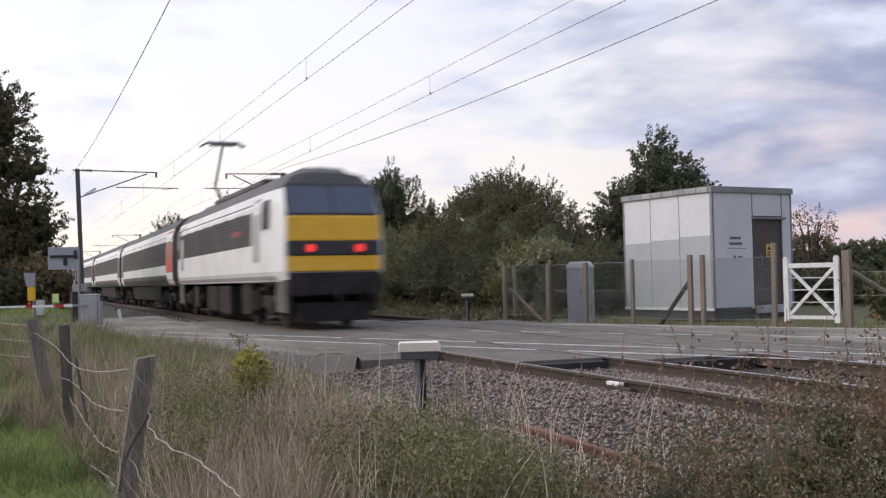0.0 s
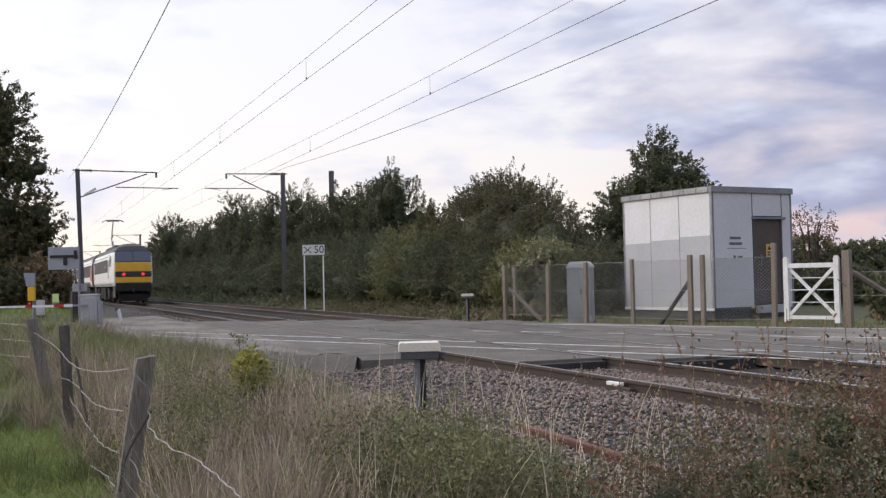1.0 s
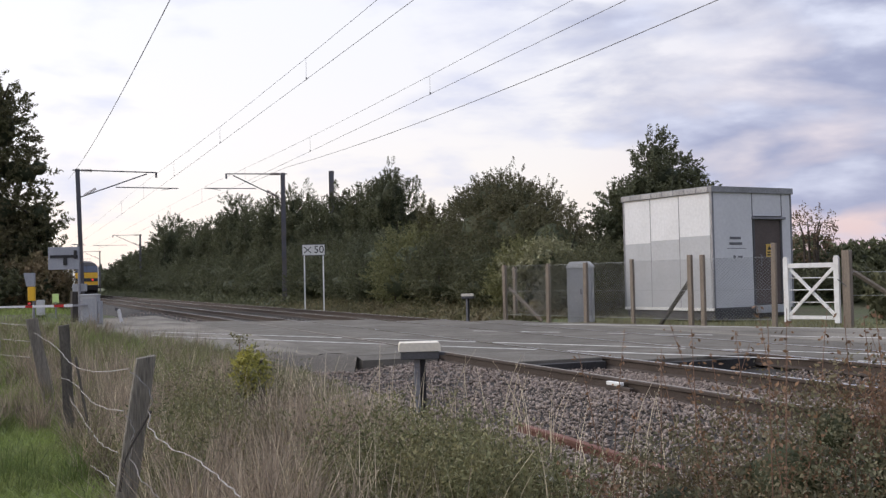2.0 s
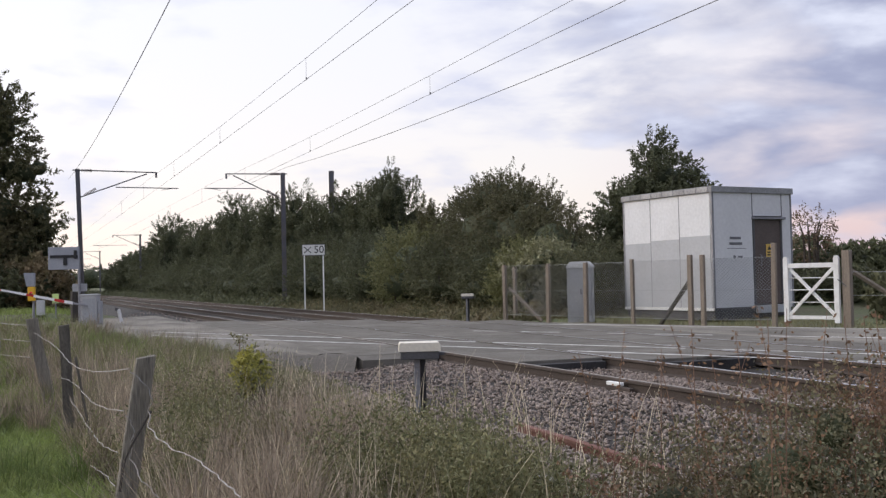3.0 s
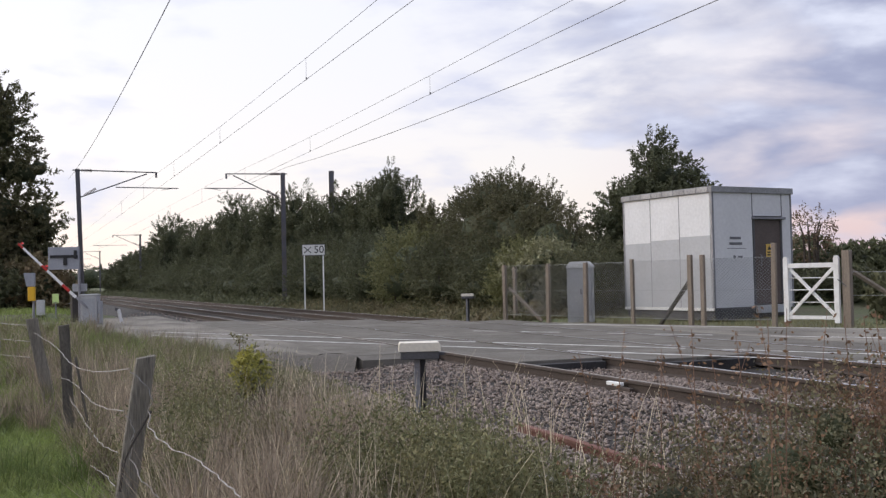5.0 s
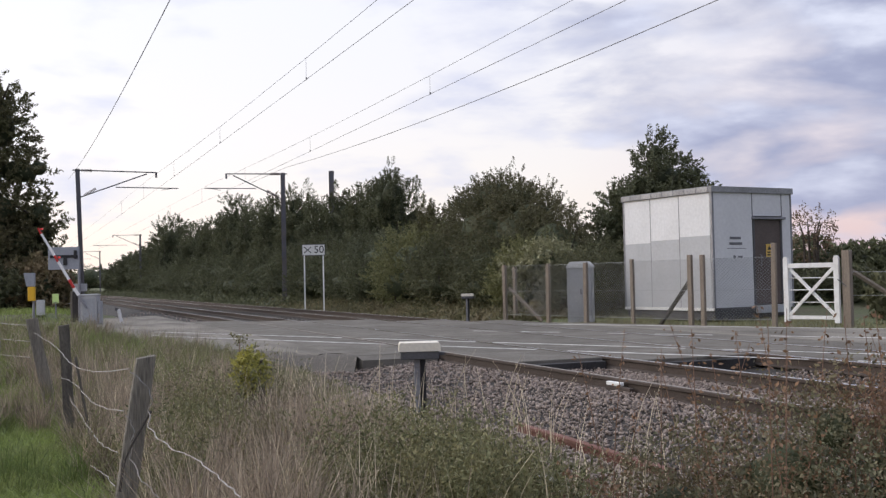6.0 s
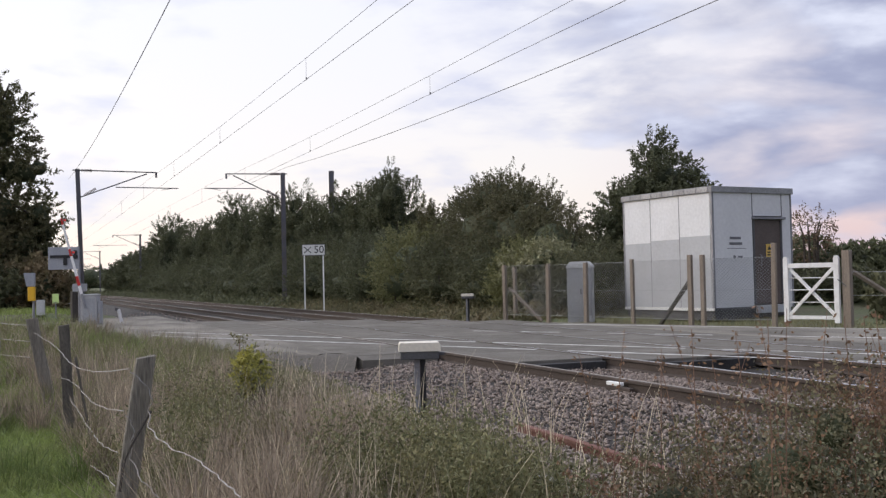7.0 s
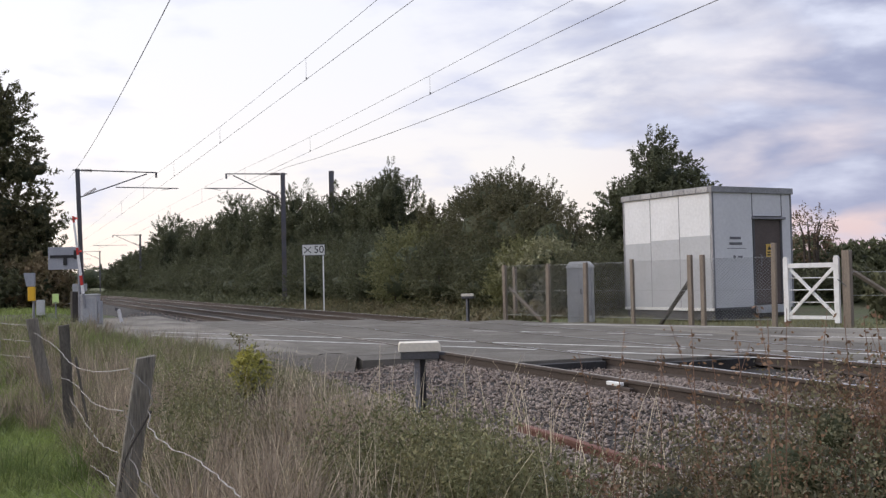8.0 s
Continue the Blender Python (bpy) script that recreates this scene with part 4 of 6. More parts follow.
def make_cabinet():
    m = pose(13.86, 24.58, 0, 0, 0, -38)
    c = thing("equipment_cabinet", m, "grey metal trackside cabinet with sloped lid", "cabinet")
    bm = bmesh.new()
    prism(bm, [(-0.33, -0.1), (0.33, -0.1), (0.33, 1.38), (0.22, 1.50), (-0.22, 1.50), (-0.33, 1.38)], -0.24, 0.24)
    part("body", bm, M["cabinet"], c)
    bm = bmesh.new()
    prism(bm, [(-0.35, 1.36), (0.35, 1.36), (0.35, 1.40), (0.235, 1.53), (-0.235, 1.53), (-0.35, 1.40)], -0.27, 0.27)
    part("lid", bm, M["cabinet2"], c, "paler sloped lid")
    for x0, x1 in ((-0.31, -0.004), (0.004, 0.31)):
        d = part("door", one_box(x0, x1, -0.258, -0.24, 0.05, 1.33, 0.005), M["cabinet"], c)
    part("handle", one_box(0.03, 0.06, -0.285, -0.258, 0.66, 0.80, 0.005), M["darktrim"], d, "dark handle")


M["cabinet2"] = material("pale_cabinet_lid", (0.52, 0.53, 0.53), 0.55, vary=0.1, scale=3, fine=20, bump=0.05, second=(0.42, 0.42, 0.41))
make_cabinet()


def make_disconnection_box(x, y, top, base, w=0.30, turn=20, pale=True):
    t = thing("disconnection_box", pose(x, y, 0, 0, 0, turn), "cream plastic lidded cable box on a steel post", "cable box")
    bm = bmesh.new()
    prism(bm, [(-w * 0.5, top - 0.03), (w * 0.5, top - 0.03), (w * 0.49, top + 0.03), (w * 0.46, top + 0.045), (-w * 0.46, top + 0.045), (-w * 0.49, top + 0.03)], -w * 0.36, w * 0.36)
    part("lid", bm, M["cream"], t, "cream plastic lid")
    part("tray", one_box(-w * 0.46, w * 0.46, -w * 0.33, w * 0.33, top - 0.10, top - 0.03, 0.01), M["darktrim"], t, "dark grey tray")
    part("bracket", one_box(w * 0.3, w * 0.62, -0.05, 0.05, top - 0.07, top - 0.045), M["darktrim"], t)
    bm = bmesh.new()
    prism(bm, [(-0.045, base), (0.0, base), (0.0, top - 0.1), (-0.045, top - 0.1)], -0.04, -0.032)
    prism(bm, [(-0.045, base), (-0.037, base), (-0.037, top - 0.1), (-0.045, top - 0.1)], -0.032, 0.04)
    part("post", bm, M["galv"], t, "galvanised angle post")
    part("conduit", one_tube([(0.028, 0.0, base), (0.03, 0.0, top - 0.1)], 0.026, 8), M["signblack"], t, "black cable duct")


make_disconnection_box(3.16, 8.47, 0.54, -0.62, 0.36, -18)
make_disconnection_box(11.82, 27.6, 0.66, -0.62, 0.36, -25)


# ---- overhead line ----
def h_mast(bm, x, y, h, w=0.20, lean=0.0):
    """One rolled H section, standing."""
    a, t, k = w / 2, 0.014, 0.007
    prof = [(-a, -a), (a, -a), (a, -a + t), (k, -a + t), (k, a - t), (a, a - t), (a, a), (-a, a), (-a, a - t), (-k, a - t), (-k, -a + t), (-a, -a + t)]
    lo = [bm.verts.new((x + u - 0.6 * lean, y + v, -0.6)) for u, v in prof]
    hi = [bm.verts.new((x + u + h * lean, y + v, h)) for u, v in prof]
    n = len(prof)
    for i in range(n):
        bm.faces.new((lo[i], lo[(i + 1) % n], hi[(i + 1) % n], hi[i]))
    bm.faces.new(hi)
    bmesh.ops.recalc_face_normals(bm, faces=bm.faces[:])


def make_mast(x, y, h, reach, cx, cz, top_wire=True, lean=0.0):
    """A steel mast with one cantilever that holds the wires of the track at cx."""
    t = thing("overhead_line_mast", None, "grey steel overhead line mast with cantilever arm", "mast", "masts of the overhead line")
    bm = bmesh.new()
    h_mast(bm, x, y, h, 0.22, lean)
    part("column", bm, M["mastpaint"], t)
    part("footing", one_box(x - 0.35, x + 0.35, y - 0.35, y + 0.35, -0.6, 0.14, 0.03), M["concrete"], t, "concrete footing")
    s = 1 if cx > x else -1
    xm = x + lean * h
    end = xm + s * reach
    bm = bmesh.new()
    tube(bm, [(xm - s * 0.25, y, h - 0.06), (end, y, h - 0.12)], 0.035, 6)
    part("top_tube", bm, M["mastpaint"], t)
    bm = bmesh.new()
    tube(bm, [(xm, y, h - 1.55), (xm + s * reach * 0.88, y, h - 0.20)], 0.035, 6)
    part("brace_tube", bm, M["mastpaint"], t)
    bm = bmesh.new()
    tube(bm, [(xm + s * reach * 0.48, y, cz + 0.12), (cx + s * 0.95, y, cz + 0.10)], 0.028, 6)
    tube(bm, [(cx + s * 0.6, y, cz + 0.08), (cx + s * 0.05, y, cz)], 0.015, 5)
    part("registration_arm", bm, M["mastpaint"], t)
    for p0, p1 in (((xm + s * 0.2, h - 0.07), (xm + s * 0.75, h - 0.08)), ((xm + s * 0.35, h - 1.39), (xm + s * 0.95, h - 1.02))):
        bm = bmesh.new()
        for k in range(9):
            u = k / 9
            q = (p0[0] + (p1[0] - p0[0]) * u, y, p0[1] + (p1[1] - p0[1]) * u)
            q2 = (p0[0] + (p1[0] - p0[0]) * (u + 0.06), y, p0[1] + (p1[1] - p0[1]) * (u + 0.06))
            tube(bm, [q, q2], 0.075, 8)
        part("insulator", bm, M["insulator"], t, "brown ribbed insulator")
    part("wire_clamp", one_box(end - 0.05, end + 0.05, y - 0.03, y + 0.03, h - 0.40, h - 0.10), M["mastpaint"], t)
    return t


make_mast(2.72, 58.0, 7.42, 4.05, 6.79, 6.35, lean=-0.028)
make_mast(13.75, 58.8, 7.50, 3.25, 10.22, 6.45)
make_mast(15.0 + bend(136), 140.0, 7.9, 3.4, TRACK_B + bend(140), 6.4)
make_mast(15.7 + bend(205), 206.0, 8.0, 3.4, TRACK_B + bend(206), 6.4)
post = thing("steel_post", None, "plain dark steel post standing in the scrub", "post")
bm = bmesh.new()
h_mast(bm, 17.5, 61.8, 8.0, 0.26)
part("column", bm, M["mastpaint"], post)


def make_wires():
    def run(label, x, zfun, r, y0=-20, y1=330, category="wire"):
        bm = bmesh.new()
        ys = np.concatenate([np.arange(y0, 70, 2.0), np.arange(70, y1, 8.0)])
        tube(bm, [(x + bend(y) * (y > 0), y, zfun(y)) for y in ys], r, 5)
        w = part("overhead_wire", bm, M["wire"])
        return tagged(w, label, category, "wires of the overhead line")
    for cx, zc, zm in ((TRACK_A, 6.38, 6.93), (TRACK_B, 6.16, 6.66)):
        contact = run("thin dark contact wire above the track", cx, lambda y, z=zc: z, 0.0065)
        run("dark catenary wire above the contact wire", cx, lambda y, z=zm: z + 0.35 * (min(abs(y - 25), 36) / 36) ** 2, 0.0055)
        for y in (14.0, 26.0, 38.6, 51.0, 64.0, 78.0):
            bm = bmesh.new()
            tube(bm, [(cx + bend(y), y, zc), (cx + bend(y), y, zm + 0.35 * (min(abs(y - 25), 36) / 36) ** 2)], 0.0045, 4)
            box(bm, cx + bend(y) - 0.012, cx + bend(y) + 0.012, y - 0.03, y + 0.03, zc - 0.01, zc + 0.05)
            part("dropper", bm, M["wire"], contact)
    run("dark return wire carried on the mast tops", 13.95, lambda y: 7.02 + 0.00065 * (y - 25) ** 2 if y < 58 else 7.72, 0.011, y1=58)
    run("dark return wire carried on the mast tops", 2.76, lambda y: 6.90 + 0.00042 * (y - 20) ** 2, 0.011, y1=59)


make_wires()


# ---- speed board ----
def text_mesh(name, body, size, m, mat, parent, thick=0.004):
    cu = bpy.data.curves.new(name, "FONT")
    cu.body, cu.size, cu.extrude, cu.align_x, cu.align_y = body, size, thick, "CENTER", "CENTER"
    tmp = new(name, cu)
    me = bpy.data.meshes.new_from_object(tmp.evaluated_get(bpy.context.evaluated_depsgraph_get()))
    bpy.data.objects.remove(tmp)
    me.materials.clear()
    me.materials.append(mat)
    ob = new(name, me)
    ob.parent = parent
    ob.matrix_local = m
    return ob


def make_speed_board():
    a, b = Vector((11.44, 45.03, 0)), Vector((12.22, 44.72, 0))
    d = (b - a).normalized()
    m = Matrix.Translation(a) @ Matrix.Rotation(math.atan2(d.y, d.x), 4, "Z")
    t = thing("speed_board", m, "white railway board with a cross and 50 on two white posts", "sign")
    for x in (0.0, 0.84):
        part("post", one_box(x - 0.03, x + 0.03, -0.03, 0.03, -0.7, 2.33, 0.006), M["signwhite"], t)
    bd = part("board", one_box(-0.09, 0.93, -0.05, -0.032, 2.33, 2.82, 0.004), M["signwhite"], t)
    bm = bmesh.new()
    for x0, x1, z0, z1 in ((-0.09, 0.93, 2.33, 2.35), (-0.09, 0.93, 2.80, 2.82), (-0.09, -0.07, 2.352, 2.798), (0.91, 0.93, 2.352, 2.798)):
        box(bm, x0, x1, -0.056, -0.051, z0, z1)
    part("border", bm, M["signfade"], bd)
    bm = bmesh.new()
    for s in (1, -1):
        box(bm, -0.20, 0.20, -0.004 - 0.002 * s, 0.0 - 0.002 * s, -0.018, 0.018, m=Matrix.Translation((0.16, -0.053, 2.575)) @ Matrix.Rotation(s * 0.72, 4, "Y"))
    part("cross_mark", bm, M["signblack"], bd)
    text_mesh("numerals", "50", 0.46, Matrix.Translation((0.66, -0.054, 2.575)) @ Matrix.Rotation(math.pi / 2, 4, "X"), M["signblack"], bd)


make_speed_board()


# ---- barrier, signal board and telephone across the lane ----
def make_barrier():
    global barrier_arm, ARM_REST
    m = pose(1.80, 33.78, 0, 0, 0, -19)
    t = thing("level_crossing_barrier", m, "grey barrier machine with red and white arm", "barrier")
    part("machine_box", one_box(-0.25, 0.25, -0.20, 0.20, -0.2, 0.88, 0.02), M["concretebox"], t, "pale grey machine housing")
    part("housing_lid", one_box(-0.265, 0.265, -0.215, 0.215, 0.882, 0.92, 0.01), M["cabinet2"], t)
    part("service_door", one_box(-0.18, 0.19, -0.212, -0.202, 0.05, 0.78, 0.004), M["cabinet"], t)
    part("side_box", one_box(0.254, 0.34, -0.14, 0.14, -0.2, 0.70, 0.01), M["cabinet"], t, "darker side housing")
    ARM_REST = pose(-0.10, -0.27, 0.58)
    arm = part("arm", one_box(-0.358, 0.10, -0.022, 0.022, -0.03, 0.03, 0.006), M["galv"], t, "slim red and white striped arm")
    for x0, x1, k in ((0.36, 0.62, 0), (0.62, 0.92, 1), (0.92, 1.56, 0), (1.56, 1.78, 1), (1.78, 2.56, 0), (2.56, 2.76, 1)):
        h0, h1 = 0.046 - 0.007 * x0, 0.046 - 0.007 * x1
        bm = bmesh.new()
        vs = [bm.verts.new((-x, y, z)) for x, h in ((x0, h0), (x1, h1)) for y, z in ((-0.02, -h), (0.02, -h), (0.02, h), (-0.02, h))]
        bm.faces.new(vs[:4]), bm.faces.new(vs[4:])
        for i in range(4):
            bm.faces.new((vs[i], vs[(i + 1) % 4], vs[4 + (i + 1) % 4], vs[4 + i]))
        bmesh.ops.recalc_face_normals(bm, faces=bm.faces[:])
        part("stripe", bm, M["barrierred" if k else "barrierwhite"], arm, "red band" if k else "white band")
    arm.matrix_local = ARM_REST
    for x in (1.66, 2.68):
        bm = bmesh.new()
        box(bm, -x - 0.05, -x + 0.05, -0.04, 0.04, 0.036, 0.06, 0.006)
        lamp = part("lamp_housing", bm, M["darktrim"], arm)
        part("lamp_lens", one_tube([(-x, -0.05, 0.09), (-x, 0.05, 0.09)], 0.032, 10), M["armlamp"], arm, "small red lamp")
    barrier_arm = arm


M["armlamp"] = material("barrier_lamp_red", (0.45, 0.03, 0.03), 0.35, vary=0.05, bump=0.0, emission=(1.0, 0.06, 0.05), glow=0.25)
M["concretebox"] = material("barrier_housing", (0.42, 0.42, 0.42), 0.7, vary=0.14, scale=3, fine=25, bump=0.12, second=(0.30, 0.30, 0.29))
make_barrier()


def make_signal_board():
    m = pose(1.50, 35.6, 0, 0, 0, -20)
    t = thing("crossing_signal_board", m, "grey back of a crossing signal board on a post", "sign")
    part("post", one_tube([(0.06, 0.05, -0.3), (0.04, 0.05, 2.46)], 0.045, 8), M["galv"], t)
    bd = part("board", one_box(-0.93, 0.06, 0.0, 0.025, 1.72, 2.45, 0.01), M["signback"], t)
    part("bracket_bar", one_box(-0.86, 0.02, -0.04, -0.001, 2.10, 2.19, 0.006), M["signblack"], bd, "dark bracket bar")
    part("bracket_stem", one_box(-0.43, -0.32, -0.045, -0.001, 1.86, 2.098, 0.006), M["signblack"], bd)
    part("lamp_back", one_box(-0.09, 0.0, -0.06, -0.001, 2.06, 2.34, 0.01), M["signblack"], bd)
    part("terminal_box", one_box(-0.20, 0.24, 0.12, 0.26, 1.0, 1.25, 0.01), M["cabinet"], t, "small grey terminal box")
    bm = bmesh.new()
    timber_post(bm, 1.42, 36.9, 1.0, 0.14)
    box(bm, 1.45, 1.70, 36.9, 37.0, -0.2, 0.98)
    tagged(part("dark_post", bm, M["darktimber"]), "short dark timber post beside the signal board", "post")


make_signal_board()


def make_telephone():
    m = pose(0.12, 36.6, 0, 0, 0, -12)
    t = thing("crossing_telephone", m, "yellow crossing telephone under a grey hood on a post", "telephone")
    part("post", one_tube([(0.05, 0.06, -0.3), (0.05, 0.06, 1.45)], 0.04, 8), M["galv"], t)
    bm = bmesh.new()
    prism(bm, [(-0.13, 1.20), (0.12, 1.20), (0.12, 1.64), (-0.22, 1.64)], -0.13, 0.05)
    part("hood", bm, M["signback"], t, "grey tapered hood")
    ph = part("telephone_case", one_box(-0.10, 0.13, -0.14, 0.03, 0.72, 1.19, 0.03), M["yellow"], t, "yellow plastic case")
    bm = bmesh.new()
    box(bm, -0.115, -0.10, -0.12, -0.04, 0.80, 1.10, 0.003)
    part("handset", bm, M["signblack"], ph, "black handset")
    t2 = thing("small_cabinet", pose(0.42, 38.6, 0, 0, 0, -12), "small pale grey cabinet low on a stand", "cabinet")
    part("body", one_box(-0.13, 0.13, -0.1, 0.1, 0.20, 0.72, 0.015), M["cabinet2"], t2)
    part("stand", one_tube([(0, 0, -0.3), (0, 0, 0.21)], 0.04, 6), M["galv"], t2)
    t3 = thing("instruction_sign", pose(0.90, 38.4, 0, 0, 0, -14), "pale lime instruction sign on a thin post", "sign")
    part("post", one_tube([(0, 0.03, -0.3), (0, 0.03, 0.9)], 0.025, 6), M["galv"], t3)
    pl = part("plate", one_box(-0.11, 0.11, -0.01, 0.005, 0.60, 0.93, 0.004), M["limesign"], t3)
    part("text_bar", one_box(-0.08, 0.08, -0.015, -0.011, 0.62, 0.64), M["signfade"], pl)
    t4 = thing("marker_post", pose(2.78, 34.6, 0, 0, 0, 0), "short white roadside marker leaning over", "marker")
    bm = bmesh.new()
    box(bm, -0.05, 0.05, -0.03, 0.03, -0.1, 0.42, 0.01, m=Matrix.Rotation(-0.22, 4, "Y"))
    part("post", bm, M["gatewhite"], t4)
    part("dark_cap", one_box(-0.20, -0.10, -0.03, 0.03, 0.36, 0.46, 0.01), M["darktrim"], t4)


make_telephone()


# ---- plants ----
def leaf_quads(pos, size, rng, up=0.3, long=1.7):
    """Folded rhombic leaves at the places given: (n, 3) -> verts, faces."""
    n = len(pos)
    d = rng.normal(size=(n, 3))
    d[:, 2] += up
    d /= np.linalg.norm(d, axis=1, keepdims=True) + 1e-9
    s = np.cross(d, rng.normal(size=(n, 3)))
    s /= np.linalg.norm(s, axis=1, keepdims=True) + 1e-9
    size = np.broadcast_to(np.asarray(size, float), (n,))[:, None] * rng.uniform(0.6, 1.35, (n, 1))
    a = pos
    b = pos + d * size * long * 0.5 + s * size * 0.5
    c = pos + d * size * long
    e = pos + d * size * long * 0.5 - s * size * 0.5
    v = np.stack([a, b, c, e], 1).reshape(-1, 3)
    f = np.arange(n * 4).reshape(n, 4)
    return v, f


def leaf_tris(pos, size, rng, up=0.3, long=1.8):
    """Small pointed leaves, one triangle each, for foliage seen from afar."""
    n = len(pos)
    d = rng.normal(size=(n, 3))
    d[:, 2] += up
    d /= np.linalg.norm(d, axis=1, keepdims=True) + 1e-9
    s = np.cross(d, rng.normal(size=(n, 3)))
    s /= np.linalg.norm(s, axis=1, keepdims=True) + 1e-9
    size = size * rng.uniform(0.6, 1.35, (n, 1))
    v = np.stack([pos - s * size * 0.5, pos + s * size * 0.5, pos + d * size * long], 1).reshape(-1, 3)
    return v, np.arange(n * 3).reshape(n, 3)


def shoots(bases, dirs, length, per, rng, droop=0.15, spread=0.12):
    """Places of leaves along shoots."""
    n = len(bases)
    t = rng.uniform(0, 1, (n, per, 1))
    L = (length * rng.uniform(0.5, 1.3, n))[:, None, None]
    p = bases[:, None] + dirs[:, None] * t * L
    p[..., 2] -= (droop * L * t * t)[..., 0]
    p += rng.normal(size=p.shape) * spread * (1.15 - t) * L
    return p.reshape(-1, 3)


def lumpy_points(blobs, n, rng, shell=0.35):
    """Places near the skin of a group of blobs (x, y, z, rx, rz), with their outward way."""
    w = np.array([b[3] * b[3] + b[3] * b[4] for b in blobs])
    pick = rng.choice(len(blobs), n, p=w / w.sum())
    B = np.array(blobs)[pick]
    d = rng.normal(size=(n, 3))
    d /= np.linalg.norm(d, axis=1, keepdims=True)
    wob = np.array([noise.noise(Vector((q[0] * 2.1 + b[0], q[1] * 2.1 + b[1], q[2] * 2.1))) for q, b in zip(d, B)])
    r = (1 - shell * rng.random(n) ** 1.5) * (1 + 0.34 * wob)
    p = B[:, :3] + d * np.stack([B[:, 3], B[:, 3], B[:, 4]], 1) * r[:, None]
    return p, d


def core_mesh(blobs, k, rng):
    """Inner leaf mass as shells that close the crown, mostly coloured as its inner shade."""
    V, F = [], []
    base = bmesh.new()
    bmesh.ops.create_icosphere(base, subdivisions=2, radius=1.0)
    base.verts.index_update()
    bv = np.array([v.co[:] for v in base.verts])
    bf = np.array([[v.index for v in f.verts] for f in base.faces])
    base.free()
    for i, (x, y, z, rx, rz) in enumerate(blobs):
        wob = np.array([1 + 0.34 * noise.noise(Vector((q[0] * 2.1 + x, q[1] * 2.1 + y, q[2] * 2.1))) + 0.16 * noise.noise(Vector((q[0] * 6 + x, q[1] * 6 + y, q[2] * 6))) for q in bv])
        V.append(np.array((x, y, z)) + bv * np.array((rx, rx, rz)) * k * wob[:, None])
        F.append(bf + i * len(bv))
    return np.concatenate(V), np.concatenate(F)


def join_arrays(*pairs):
    V, F, o = [], [], 0
    for v, f in pairs:
        if f.shape[1] == 3:
            f = np.concatenate([f, f[:, 2:]], 1)
        V.append(v)
        F.append(f + o)
        o += len(v)
    return np.concatenate(V), np.concatenate(F)


def make_bush(name, label, category, blobs, shoot_count, per, leaf, mat, rng, length=0.6, group="", core=0.68, up=0.5, stems=True, trunk=None, core_mat=None, shell=0.35):
    t = thing(name, None, label, category, group)
    p, d = lumpy_points(blobs, shoot_count, rng, shell)
    dirs = d * 0.7 + np.array((0, 0, up)) + rng.normal(size=d.shape) * 0.25
    dirs /= np.linalg.norm(dirs, axis=1, keepdims=True)
    # fewer shoots on the side turned away from the line
    keep = (p[:, 2] > -0.1) & ((d[:, 0] * 0.6 + d[:, 1] * 0.8 < 0.45) | (rng.random(len(d)) < 0.25))
    pos = shoots(p[keep], dirs[keep], np.full(keep.sum(), length), per, rng)
    v, f = leaf_tris(pos, leaf, rng)
    raw_mesh("crown", v, f, mat, t)
    # the default dark colour paints the shade deep in the crown
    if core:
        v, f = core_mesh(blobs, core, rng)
        raw_mesh("inner_foliage", v, f, core_mat or M["leaf_core_shade"], t)
    bm = bmesh.new()
    if trunk:
        (x, y), r, h = trunk
        tube(bm, [(x, y, -0.3), (x + 0.1, y, h * 0.4), (x - 0.05, y + 0.1, h * 0.75), (x, y, h)], r, 8, r * 0.35)
        for i in range(9):
            b = blobs[i % len(blobs)]
            z = h * (0.3 + 0.06 * i)
            tube(bm, [(x, y, z), ((x + b[0]) / 2 + rng.uniform(-0.4, 0.4), (y + b[1]) / 2, (z + b[2]) / 2 + 0.4), (b[0] + rng.uniform(-1, 1) * b[3] * 0.7, b[1] + rng.uniform(-1, 1) * b[3] * 0.7, b[2] + rng.uniform(-0.3, 0.8) * b[4])], r * 0.4, 6, r * 0.08)
    else:
        for i in range(6):
            b = blobs[i % len(blobs)]
            an = rng.uniform(0, 6.28)
            tube(bm, [(b[0] + 0.2 * math.cos(an), b[1] + 0.2 * math.sin(an), -0.4), (b[0] + 0.5 * b[3] * math.cos(an), b[1] + 0.5 * b[3] * math.sin(an), b[2]), (b[0] + 0.8 * b[3] * math.cos(an), b[1] + 0.8 * b[3] * math.sin(an), b[2] + b[4] * 0.6)], 0.06, 5, 0.015)
    part("trunk" if trunk else "branching_stem", bm, M["bark"], t, "dark bark")
    return t


# darker than the outer leaves: the shade inside the crowns is in this colour
M["leaf_core_shade"] = leaf_material("shaded_inner_leaves", (0.075, 0.088, 0.045), (0.05, 0.06, 0.032), 0.8, 0.2, 3.0)
M["leaf_round"] = leaf_material("round_bush_leaves", (0.135, 0.125, 0.068), (0.095, 0.10, 0.052), 0.7, 0.42, 0.5)
RNG = np.random.default_rng(11)


